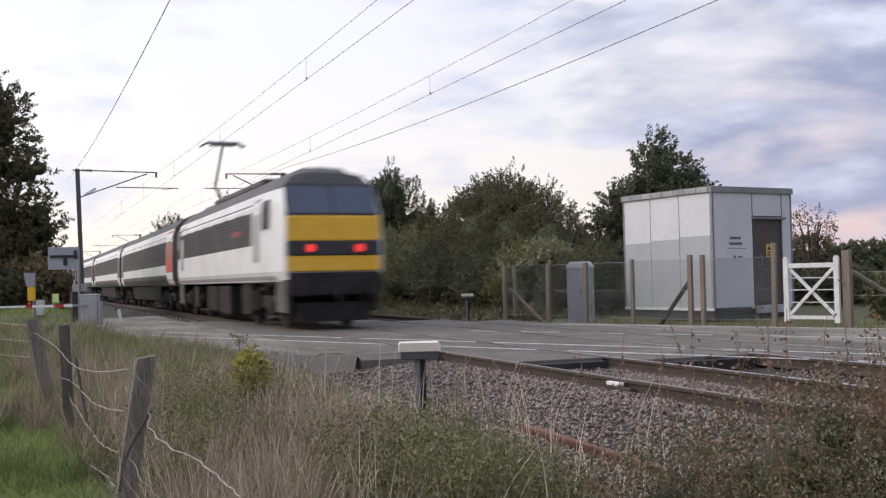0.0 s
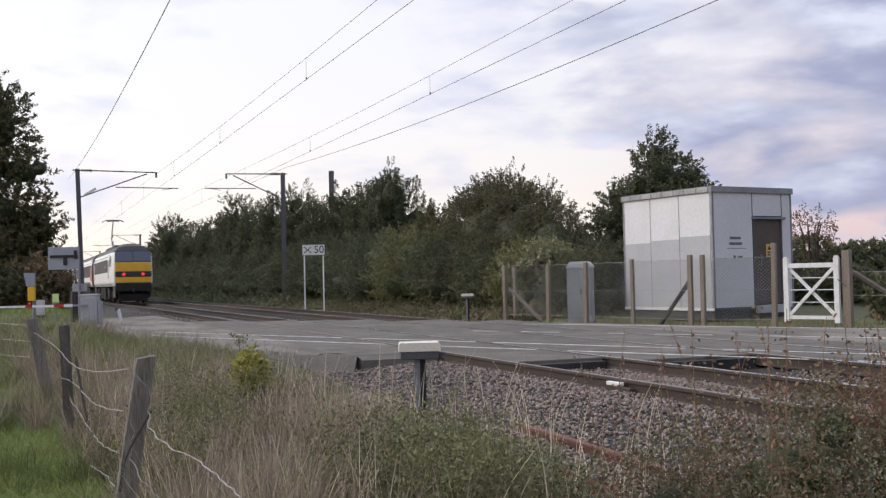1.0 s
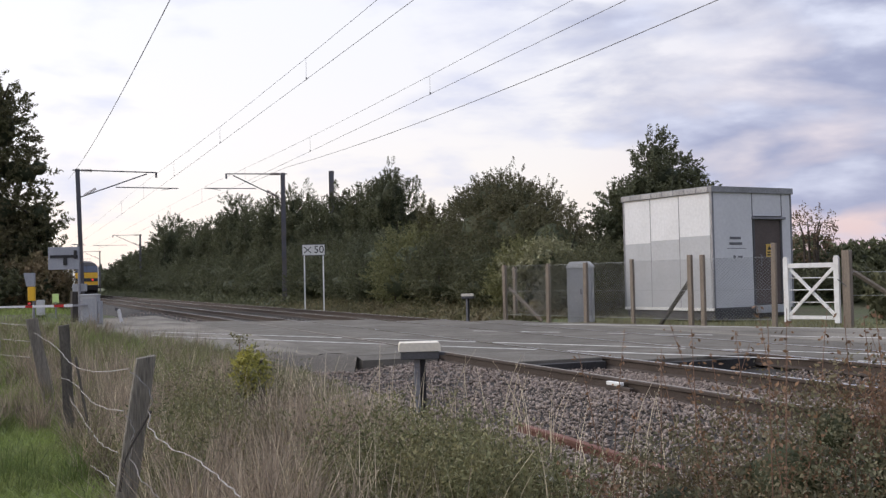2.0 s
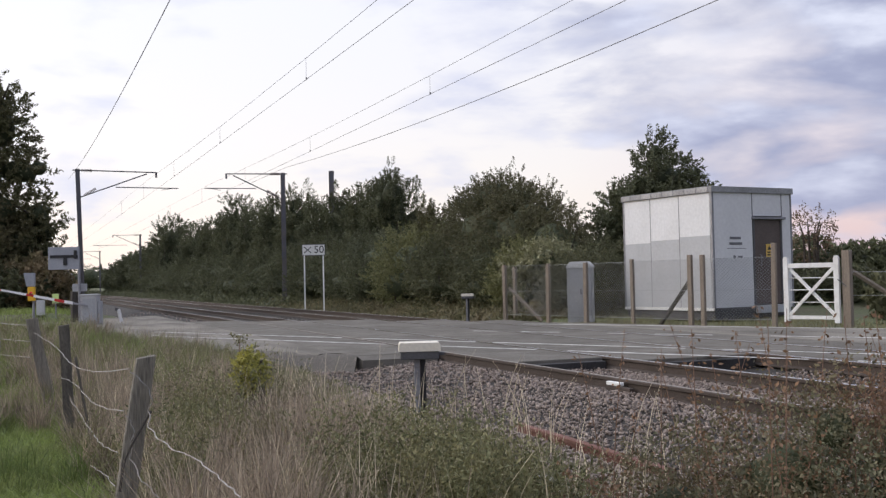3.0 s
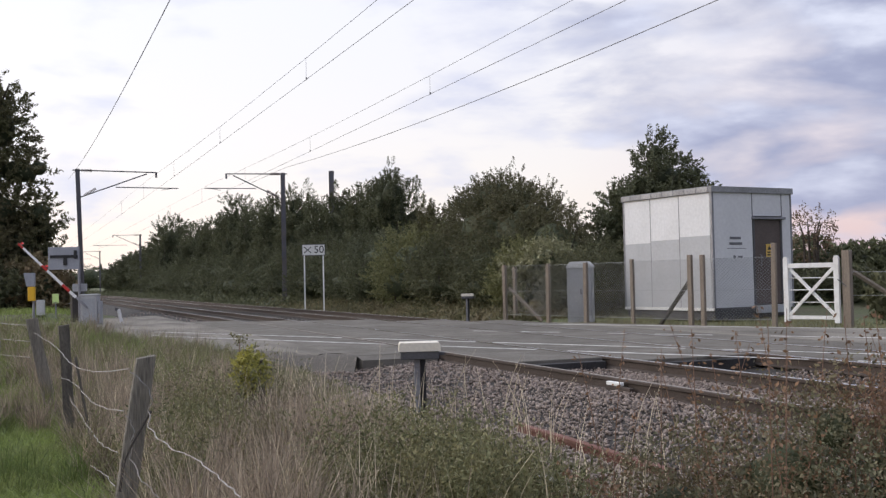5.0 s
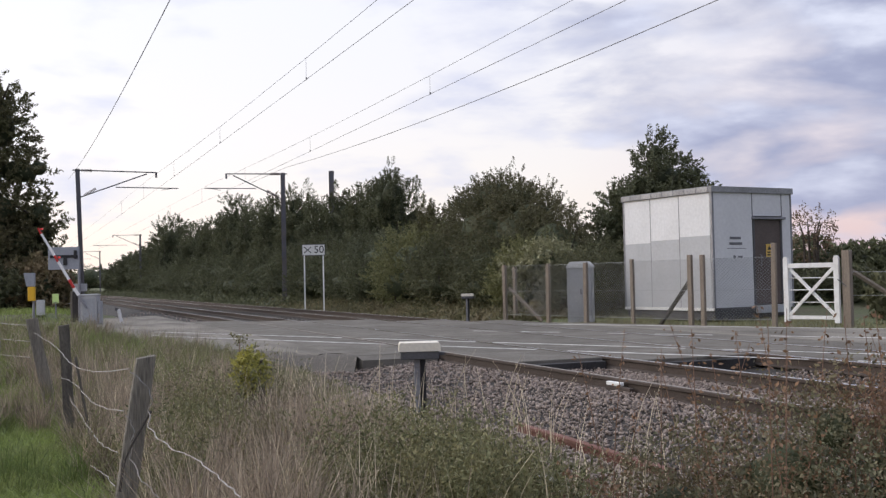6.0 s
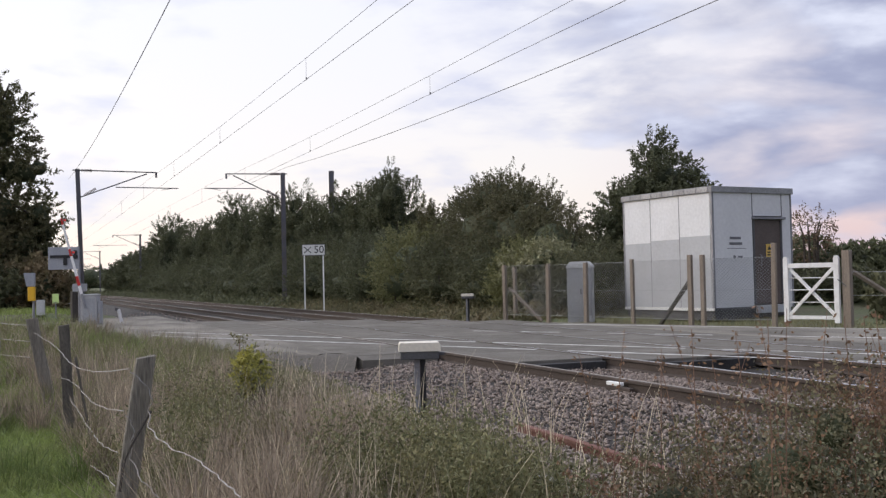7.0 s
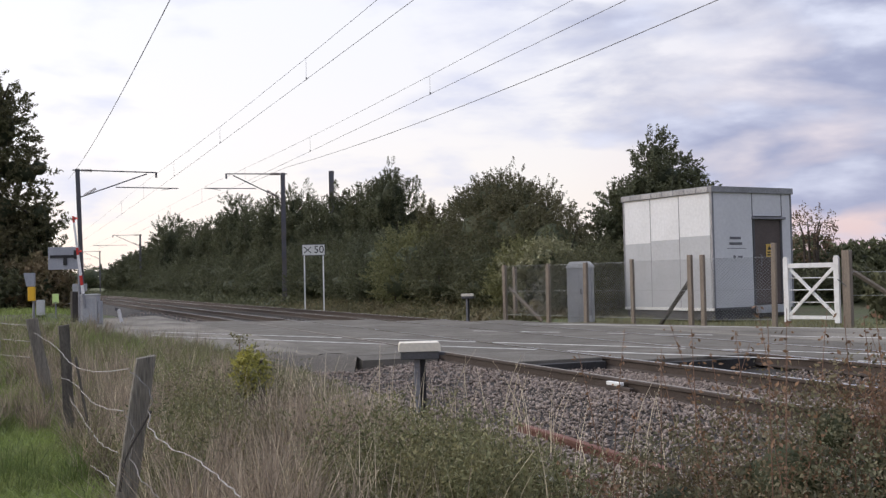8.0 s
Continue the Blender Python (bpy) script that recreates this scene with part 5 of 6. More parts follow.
def make_scrub_row():
    """The overgrown bank along the line, a bush at a time, near to far."""
    rows = [  # x, y, height, radius
        (17, 214.1, 5.14, 1.68), (17, 185.6, 6.52, 1.85), (17, 160.5, 7.29, 1.87), (17.5, 138.4, 10.55, 2.51), (17, 112.6, 7.83, 1.7), (17, 100.1, 8.07, 1.41), (17.5, 94.2, 9.47, 1.44), (17, 82.8, 7.7, 1.18), (17, 75.6, 7.68, 1.17), (17.5, 70.7, 7.87, 1.1), (17, 63.3, 6.39, 0.93), (17.5, 59.9, 7.21, 0.88), (17.5, 55.6, 6.99, 0.83), (17.5, 50.7, 7.2, 1.23), (17, 44.0, 4.98, 0.62), (17.5, 29.7, 2.45, 0.74), (18, 29.4, 2.25, 0.56)]
    dome = [(17.6, 37.0, 2.7, 2.5, 2.4), (17.9, 39.8, 2.5, 1.9, 2.2), (17.8, 42.4, 2.2, 1.6, 2.2), (17.2, 34.2, 2.2, 1.9, 2.1), (17.0, 32.0, 1.8, 1.4, 1.7), (16.6, 36.2, 1.3, 1.9, 1.3), (17.3, 37.4, 4.4, 1.1, 0.65), (17.4, 35.6, 4.0, 1.0, 0.65), (17.5, 39.4, 4.1, 1.0, 0.65), (17.2, 33.6, 3.4, 0.9, 0.6)]
    make_bush("round_bush", "broad round olive brown bush on the bank", "bush", dome, 4600, 46, 0.036, M["leaf_round"], RNG, 0.5, up=0.7, core=0.7)
    for i, (x, y, h, r) in enumerate(rows):
        h -= 0.35 if y < 60 else 0.15
        deep = max(r, 1.6)
        blobs = [(x, y, h * 0.62, r, h * 0.36), (x + 0.9 * deep, y + 0.6 * deep, h * 0.45, r * 1.1, h * 0.42), (x - 0.3 * r, y - 0.4 * r, h * 0.40, r * 1.05, h * 0.36), (x - 0.5 * r, y + 0.4 * r, h * 0.25, r * 1.1, h * 0.28)]
        for k in range(6):
            an = RNG.uniform(0, 6.28)
            q = r * RNG.uniform(0.3, 0.95)
            w = RNG.uniform(0.22, 0.42)
            blobs.append((x + q * math.cos(an), y + q * math.sin(an), h * RNG.uniform(0.45, 0.84), r * w, h * w * 0.42))
        if 48 < y < 53:
            # a broad crown of upright shoots
            blobs += [(x + q, y + p, h * 0.80, 0.55, h * 0.13) for q, p in ((-0.5, -1.2), (0.2, -0.6), (-0.3, 0.2), (0.3, 0.9), (-0.2, 1.7), (0.1, 2.4))]
        n = 1500 if y < 48 else 1350 if y < 80 else 1250
        mat = "leaf_mid" if y < 40 else "leaf_dark" if y > 52 or i % 2 else "leaf_oak"
        make_bush("scrub_bush", "olive green hedge scrub on the bank by the line" if mat == "leaf_mid" else "dense dark green hedge scrub on the bank by the line", "bush", blobs, n, 56, 0.024 + 0.00042 * y, M[mat], RNG, 0.62 if 44 < y < 56 else 0.5 if y < 60 else 0.6 + 0.003 * y, "scrub along the line", up=1.0 if y < 60 else 0.5, core=0.62 if y < 60 else 0.5)
    far = []
    for i in range(7):
        y = 150 + i * 13
        far.append((22.0 - i * 0.1, y, 3.2, 5.6, 3.2 + 0.5 * (i % 3)))
    ob = make_bush("far_scrub", "distant dark hedge scrub along the line", "bush", far, 4200, 16, 0.24, M["leaf_dark"], RNG, 1.3)
    low = [(16.1, 28.4, 1.9, 1.1), (15.9, 31.3, 2.5, 1.35), (15.9, 34.4, 2.9, 1.5), (15.7, 38.0, 3.2, 1.6), (15.7, 42.0, 3.6, 1.8), (15.9, 46.5, 3.7, 1.9), (16.3, 52.0, 3.6, 1.9), (16.3, 58.5, 4.0, 2.2), (16.3, 65.0, 4.2, 2.4), (16.2, 73.0, 4.4, 2.7), (16.0, 82.0, 4.6, 3.0), (16.0, 92.0, 4.8, 3.2), (15.8, 104.0, 5.0, 3.6), (15.6, 118.0, 5.2, 4.0), (15.2, 134.0, 5.2, 4.4)]
    for i, (x, y, h, r) in enumerate(low):
        if y > 60:
            x = 13.9 + r
            h *= 0.8
        blobs = [(x, y, h * 0.45, r, h * 0.45), (x + 0.3, y + r * 0.8, h * 0.38, r * 0.9, h * 0.4), (x - 0.5 * r, y - 0.5 * r, h * 0.25, r * 0.7, h * 0.26)]
        light = y < 48 and i in (1, 4)
        make_bush("low_scrub", "lighter green low scrub at the foot of the bank" if light else "low dark green scrub at the foot of the bank", "bush", blobs, 1050, 38, 0.026 + 0.00045 * y, M["leaf_light"] if light else M["leaf_mid" if y < 44 else "leaf_dark"], RNG, 0.45 + 0.005 * y, "low scrub along the line", up=0.6)
    make_bush("pale_climber", "pale flowering climber on the scrub", "bush", [(15.6, 29.9, 1.65, 0.75, 0.5), (15.2, 30.9, 1.4, 0.55, 0.45)], 420, 18, 0.06, M["leaf_pale"], RNG, 0.35)
    make_bush("relay_tree", "dark spiky tree behind the relay room", "tree",
              [(21.5, 32.3, 3.2, 1.8, 1.3), (21.6, 32.2, 4.5, 1.2, 1.0), (21.5, 32.4, 5.5, 0.45, 0.7), (20.4, 32.6, 3.4, 0.9, 0.8), (22.6, 32.0, 3.8, 0.8, 0.7), (19.9, 33.0, 2.1, 1.0, 1.0)], 1500, 34, 0.062, M["leaf_dark"], RNG, 0.65, trunk=((21.5, 32.3), 0.2, 5.6), core=0.6)
    make_bush("thin_bush", "thin airy bush with reddish leaves behind the relay room", "bush", [(24.0, 27.2, 2.3, 0.6, 0.75)], 130, 12, 0.045, M["leaf_thin"], RNG, 0.5, core=0)
    for x, y, h, r in ((22.6, 25.4, 1.1, 1.0), (24.2, 24.9, 1.0, 1.1), (25.9, 24.3, 1.05, 1.1), (27.5, 23.5, 1.0, 1.1), (19.4, 18.6, 1.0, 0.8), (20.9, 18.0, 1.15, 0.9), (22.2, 17.0, 1.2, 0.9)):
        make_bush("scrub_bush", "dark green scrub beyond the white gate", "bush", [(x, y, h * 0.45, r, h * 0.5), (x + 0.6 * r, y + 0.4, h * 0.35, r * 0.8, h * 0.4)], 620, 12, 0.09, M["leaf_mid"], RNG, 0.4, "scrub beyond the gate")
    far = [(92 + i * 7.5, 128 - i * 3.2, 2.4, 5.5, 2.2 + 1.3 * ((i * 7) % 5) / 4) for i in range(7)]
    make_bush("far_trees", "distant dark trees across the fields", "trees", far, 2600, 10, 0.42, M["leaf_dark"], RNG, 1.2)
    # far woods on the horizon beyond the end of the line
    far = [(-130 + i * 26, 520 + 20 * math.sin(i * 1.7), 2.2, 17, 4.6 + 1.2 * math.sin(i * 2.3)) for i in range(16)]
    ob = make_bush("far_woods", "woods along the horizon", "woods", far, 3000, 8, 1.5, M["leaf_dark"], RNG, 3.0)
    tagged(ob, kind="stuff")


M["leaf_mid"] = leaf_material("scrub_leaves", (0.145, 0.145, 0.078), (0.085, 0.093, 0.053), 0.75, 0.45, 0.45)
M["leaf_thin"] = leaf_material("thin_red_leaves", (0.20, 0.13, 0.085), (0.14, 0.15, 0.08), 0.6, 0.3, 1.5)
make_scrub_row()


def make_oak():
    blobs = [(-2.9, 52.3, 8.9, 3.2, 2.6), (-1.0, 51.6, 3.0, 1.7, 1.3), (-1.3, 51.8, 8.6, 1.5, 1.7), (-0.3, 51.5, 6.5, 1.45, 0.95), (0.45, 51.3, 4.6, 1.05, 0.75), (0.5, 51.4, 6.7, 0.7, 0.55), (-1.6, 51.8, 4.6, 2.2, 1.9), (-4.0, 51.8, 5.0, 2.8, 2.6), (-2.0, 51.5, 2.4, 2.0, 1.6), (-1.2, 51.9, 9.5, 0.8, 0.8), (0.6, 51.5, 3.7, 0.95, 0.9), (1.0, 51.3, 2.5, 0.8, 1.0), (-0.3, 51.5, 3.2, 1.2, 1.2)]
    make_bush("oak_tree", "large dark oak at the edge of the meadow", "tree", blobs, 2700, 30, 0.085, M["leaf_oak"], RNG, 0.65, trunk=((-2.6, 52), 0.45, 9), core=0.55, up=0.2)
    for x, y, h, r, mat in ((0.2, 49.0, 2.3, 1.2, "leaf_rusty"), (1.0, 50.0, 2.3, 0.85, "leaf_rusty"), (-1.4, 48.5, 2.0, 1.3, "leaf_mid"), (0.4, 56.0, 3.2, 0.9, "leaf_thin"), (17.0, 330.0, 8.0, 4.5, "leaf_mid")):
        make_bush("hedge_bush", "russet and green hedge bush under the oak" if mat == "leaf_rusty" else "dark green hedge bush beside the lane", "bush", [(x, y, h * 0.5, r, h * 0.5), (x - 0.6 * r, y + 0.3, h * 0.35, r, h * 0.4)], 620, 12, 0.12, M[mat], RNG, 0.5, "hedge under the oak")


def make_undergrowth():
    """Low tangled growth between the ballast and the scrub."""
    rng = np.random.default_rng(17)
    pos = []
    for i in range(620):
        y = 27.5 + 38 * rng.random() ** 1.4
        x = rng.uniform(12.95, 16.0) + bend(y)
        r, h = rng.uniform(0.3, 0.7), rng.uniform(0.25, 0.75) * (0.5 + 0.25 * (x - 12.9))
        m = 75
        an, q = rng.uniform(0, 6.28, m), np.sqrt(rng.random(m))
        z = ground_z(x, y) + h * rng.random(m) * (1 - q * q)
        pos.append(np.stack([x + r * q * np.cos(an), y + r * 1.4 * q * np.sin(an), z], 1))
    v, f = leaf_tris(np.concatenate(pos), 0.05, rng, 0.6, 2.6)
    tagged(raw_mesh("undergrowth", v, f, M["leaf_under"]), "low brownish green undergrowth beside the line", "undergrowth", kind="stuff")


def make_far_undergrowth():
    """Dark low growth along the foot of the far scrub."""
    rng = np.random.default_rng(19)
    pos = []
    for i in range(420):
        y = 56 + 170 * rng.random() ** 1.2
        x = rng.uniform(12.7, 14.6) + bend(y)
        m = 60
        an, q = rng.uniform(0, 6.28, m), np.sqrt(rng.random(m))
        h = rng.uniform(0.3, 0.9) * (0.6 + 0.4 * (x - bend(y) - 12.7))
        pos.append(np.stack([x + 0.7 * q * np.cos(an), y + 1.6 * q * np.sin(an), ground_z(x, y) + h * rng.random(m) * (1 - q * q)], 1))
    v, f = leaf_tris(np.concatenate(pos), 0.11, rng)
    tagged(raw_mesh("undergrowth", v, f, M["leaf_dark"]), "dark low undergrowth along the far scrub", "undergrowth", kind="stuff")


make_far_undergrowth()
M["leaf_under"] = leaf_material("undergrowth_leaves", (0.15, 0.145, 0.075), (0.22, 0.175, 0.105), 0.7, 0.45, 0.7)
make_undergrowth()
M["leaf_rusty"] = leaf_material("russet_hedge_leaves", (0.26, 0.19, 0.11), (0.15, 0.15, 0.075), 0.7, 0.35, 0.9)
make_oak()


# ---- grasses ----
def blades(spots, height, width, lean, rng, segs=3, ways=None):
    """Bent tapering blades at (n, 3) places."""
    n = len(spots)
    an = rng.uniform(0, 6.283, n) if ways is None else ways
    d = np.stack([np.cos(an), np.sin(an), np.zeros(n)], 1)
    turn = rng.uniform(0, 6.283, n)
    s = np.stack([np.cos(turn), np.sin(turn), np.zeros(n)], 1)
    h = (np.broadcast_to(height, (n,)) * rng.uniform(0.55, 1.25, n))[:, None]
    k = (np.broadcast_to(lean, (n,)) * rng.uniform(0.2, 1.4, n))[:, None]
    w = (np.broadcast_to(width, (n,)) * rng.uniform(0.7, 1.3, n))[:, None]
    V = []
    for i in range(segs + 1):
        t = i / segs
        c = spots + d * h * k * t * t + np.array((0, 0, 1.0)) * h * t * (1 - 0.25 * k * t)
        ww = w * (1 - 0.85 * t)
        V += [c - s * ww, c + s * ww]
    V = np.stack(V, 1)
    m = 2 * (segs + 1)
    F = np.array([(2 * i, 2 * i + 1, 2 * i + 3, 2 * i + 2) for i in range(segs)])
    F = F[None] + (np.arange(n) * m)[:, None, None]
    return V.reshape(-1, 3), F.reshape(-1, 4)


def on_ground(xy, lift=-0.02):
    return np.array([(x, y, ground_z(x, y) + lift) for x, y in xy])


def drift(x, y, s, seed):
    return noise.noise(Vector((x * s, y * s, seed)))


def scatter(n, x0, x1, y0, y1, test, rng):
    """Places in a field, thinned by test(x, y) in 0..1; denser near the eye."""
    out = []
    while len(out) < n:
        y = y0 + (y1 - y0) * rng.random() ** 1.5
        x = rng.uniform(x0, x1)
        if rng.random() < test(x, y):
            out.append((x, y))
    return out


def cess_edge(y):
    """x at which the uncut grass gives way to the gravel."""
    return 2.72 + 0.10 * max(0.0, y - 9.5) + 0.22 * noise.noise(Vector((y * 0.9, 0.7, 0)))


def tall_zone(x, y):
    """1 in the uncut strip between the wire fence and the ballast."""
    fence_x = 0.30 if y < 9.6 else 0.30 - 0.11 * (y - 9.6)
    a = max(0.0, min(1.0, (x - fence_x + 0.04 + 0.2 * noise.noise(Vector((y * 0.9, 3.3, 0)))) / 0.3))
    nx, fx = road_edges(y)
    b = max(0.0, min(1.0, (min(cess_edge(y), nx - 0.15) - x) / 0.35))
    return a * b


STRAW = [(1.0, 4.9, 0.5), (2.3, 7.8, 0.9), (1.9, 6.4, 0.7), (0.25, 9.6, 0.7), (1.1, 10.2, 0.6), (0.95, 7.0, 0.4), (2.5, 10.5, 0.8), (0.3, 12.6, 0.9)]
WEEDY = [(1.3, 7.0, 0.3), (1.7, 5.2, 0.5), (2.3, 5.0, 0.6), (2.6, 5.8, 0.6), (2.0, 9.3, 0.3), (1.2, 8.6, 0.22), (1.9, 4.4, 0.5), (0.75, 5.9, 0.3)]


def near(spots, x, y):
    """How deep a place lies in the patches given, 0 to 1."""
    return max(math.exp(-((x - a) ** 2 + (y - b) ** 2 * 0.5) / (r * r)) for a, b, r in spots)


def tufts(centres, height, per, spread, width, lean, rng, segs=3):
    """Clumps of blades that splay from a common foot, each clump with its own height and lean."""
    c = np.repeat(np.array(centres), per, 0)
    n = len(c)
    an = rng.uniform(0, 6.283, n)
    q = spread * np.sqrt(rng.random(n))
    k = len(centres)
    bend_way = np.repeat(rng.uniform(0, 6.283, k), per)
    ways = np.where(rng.random(n) < 0.55, bend_way + rng.normal(size=n) * 0.5, an)
    hh = np.repeat(np.asarray(height) * rng.uniform(0.7, 1.3, k), per)
    ll = np.repeat(lean * rng.uniform(0.5, 1.6, k), per)
    xy = c + np.stack([np.cos(an) * q, np.sin(an) * q], 1)
    return blades(on_ground(xy), hh, width, ll, rng, segs, ways)


def low_edge(x, y):
    """Grass is shorter towards the gravel."""
    return 0.45 + 0.55 * max(0.0, min(1.0, (cess_edge(y) - x) / 0.8))


def make_grasses():
    rng = np.random.default_rng(3)
    # short green meadow grass
    pts = scatter(46000, -1.3, 0.9, 4.3, 30, lambda x, y: (1 - 0.95 * tall_zone(x, y)) * (1.0 if x > -0.05 * y - 0.3 else 0.1) * (0 if 26.5 < y else 1), rng)
    v, f = blades(on_ground(pts), 0.12, 0.0042, 1.0, rng, 2)
    tagged(raw_mesh("meadow_grass", v, f, M["grass"]), "short green meadow grass", "grass", kind="stuff")
    pts = scatter(150, -1.3, 0.8, 5, 24, lambda x, y: max(0.0, 0.3 + 1.6 * drift(x, y, 0.9, 2)) * (1 - 0.8 * tall_zone(x, y)), rng)
    v, f = tufts(pts, np.full(len(pts), 0.21), 34, 0.10, 0.004, 0.9, rng, 2)
    tagged(raw_mesh("rank_grass", v, f, M["grassdark"]), "tufts of dark rank grass in the meadow", "grass", kind="stuff")
    # tall dry grass, in tufts
    pts = scatter(900, -0.6, 3.6, 3.6, 20, lambda x, y: tall_zone(x, y) * max(0.02, 0.9 * near(STRAW, x, y) - 0.6 * near(WEEDY, x, y) + 0.7 * drift(x, y, 1.1, 7)), rng)
    hh = np.array([(0.40 + 0.14 * drift(x, y, 0.7, 9)) * low_edge(x, y) for x, y in pts])
    v, f = tufts(pts, hh, 26, 0.045, 0.0042, 0.40, rng)
    tagged(raw_mesh("dry_grass", v, f, M["straw"]), "tall dry straw coloured grass", "grass", kind="stuff")
    pts = scatter(950, -0.8, 4.2, 3.8, 22, lambda x, y: tall_zone(x, y) * max(0.06, 0.42 - 0.4 * near(STRAW, x, y) + 0.6 * drift(x, y, 1.0, 17) + 0.5 * max(0, min(1, (y - 10.5) / 3))), rng)
    hh = np.array([0.33 * low_edge(x, y) for x, y in pts])
    v, f = tufts(pts, hh, 28, 0.06, 0.0052, 0.85, rng)
    tagged(raw_mesh("green_tall_grass", v, f, M["grassdull"]), "tall dull green grass among the straw", "grass", kind="stuff")
    pts = scatter(420, -0.9, 2.6, 11, 23, lambda x, y: max(0.0, 0.4 + 1.4 * drift(x, y, 0.8, 41)), rng)
    v, f = tufts(pts, np.full(len(pts), 0.30), 30, 0.09, 0.005, 0.7, rng, 2)
    tagged(raw_mesh("fresh_tall_grass", v, f, M["grass"]), "fresh green grass by the lane", "grass", kind="stuff")
    pts = scatter(90, -1.0, 0.2, 10.0, 15.5, lambda x, y: max(0.0, 0.5 + 1.5 * drift(x, y, 0.7, 31)), rng)
    v, f = tufts(pts, np.full(len(pts), 0.36), 34, 0.07, 0.0034, 0.5, rng)
    tagged(raw_mesh("straw_tufts", v, f, M["straw"]), "tufts of dry straw beyond the wire fence", "grass", kind="stuff")
    pts = [(rng.uniform(-4.0, 2.4), rng.uniform(37.0, 50.0)) for _ in range(6000)]
    v, f = blades(on_ground(pts), 0.24, 0.012, 0.6, rng, 2)
    tagged(raw_mesh("far_meadow_grass", v, f, M["grass"]), "green grass beyond the lane", "grass", kind="stuff")
    # pale bare stalks with thin seed heads
    pts = scatter(950, 0.3, 3.2, 3.8, 13, lambda x, y: tall_zone(x, y) ** 0.5 * max(0.05, 0.25 + near(STRAW, x, y)), rng)
    v, f = blades(on_ground(pts), 0.54, 0.0036, 0.30, rng, 4)
    tagged(raw_mesh("bare_stalks", v, f, M["stalk"]), "pale bare seed stalks above the grass", "grass", kind="stuff")
    pts = [(rng.uniform(2.5, 4.1), rng.uniform(4.6, 8.6)) for _ in range(80)]
    g = np.array([(x, y, max(ground_z(x, y), ballast_z(x, y))) for x, y in pts])
    v, f = blades(g, 0.60, 0.0050, 0.28, rng, 4)
    tagged(raw_mesh("cess_stalks", v, f, M["stalk"]), "pale dead stalks at the ballast edge", "grass", kind="stuff")
    # low grass creeping over the gravel
    pts = [(cess_edge(y) + abs(rng.normal()) * 0.35, y) for y in rng.uniform(4.2, 15, 260)]
    v, f = tufts(pts, np.full(len(pts), 0.13), 18, 0.07, 0.0035, 0.9, rng, 2)
    tagged(raw_mesh("cess_grass", v, f, M["grassdull"]), "low dull grass creeping over the gravel", "grass", kind="stuff")
    # verge beyond the line
    pts = []
    for _ in range(16000):
        y = 14 + 46 * rng.random() ** 1.3
        x = rng.uniform(12.6, 18.5)
        nx, fx = road_edges(y)
        if x > fx + 0.25 and (x > 12.9 or y > 26):
            pts.append((x, y))
    v, f = blades(on_ground(pts), 0.20, 0.006, 0.7, rng, 2)
    tagged(raw_mesh("verge_grass", v, f, M["leaf_weed"]), "rough verge grass beyond the crossing", "grass", kind="stuff")
    # leafy weeds: upright stems with drooping leaves, thickest at the top
    pts = scatter(430, 0.4, 3.2, 3.9, 10.5, lambda x, y: tall_zone(x, y) ** 0.5 * max(0.0, near(WEEDY, x, y) - 0.25 + 0.3 * drift(x, y, 1.5, 13)), rng)
    for name, mat, share, lab in (("meadow_weeds", "leaf_weeddark", pts[:230], "dark leafy green weeds among the grass"), ("seeding_weeds", "leaf_weed", pts[230:], "olive green weeds gone to seed among the grass")):
        pos = []
        for x, y in share:
            z = ground_z(x, y)
            h = (0.22 + 0.5 * rng.random() ** 1.6) * low_edge(x, y)
            for _ in range(8):
                an, tilt, m = rng.uniform(0, 6.28), rng.uniform(0.03, 0.30), 32
                t = rng.random(m) ** 0.7
                r = 0.05 + tilt * h * t
                pos.append(np.stack([x + r * math.cos(an) + rng.normal(size=m) * 0.016, y + r * math.sin(an) + rng.normal(size=m) * 0.016, z + t * h], 1))
        v, f = leaf_quads(np.concatenate(pos), 0.0085, rng, 0.9, 3.2)
        tagged(raw_mesh(name, v, f, M[mat]), lab, "weeds", kind="stuff")


M["leaf_weeddark"] = leaf_material("dark_weed_leaves", (0.195, 0.195, 0.098), (0.12, 0.128, 0.066), 0.7, 0.5, 2.5)
M["grassdark"] = leaf_material("dark_grass", (0.12, 0.17, 0.05), (0.17, 0.19, 0.07), 0.6, 0.3, 1.5)
M["leaf_weed"] = leaf_material("weed_leaves", (0.235, 0.215, 0.11), (0.15, 0.155, 0.075), 0.6, 0.45, 2.0)
make_grasses()


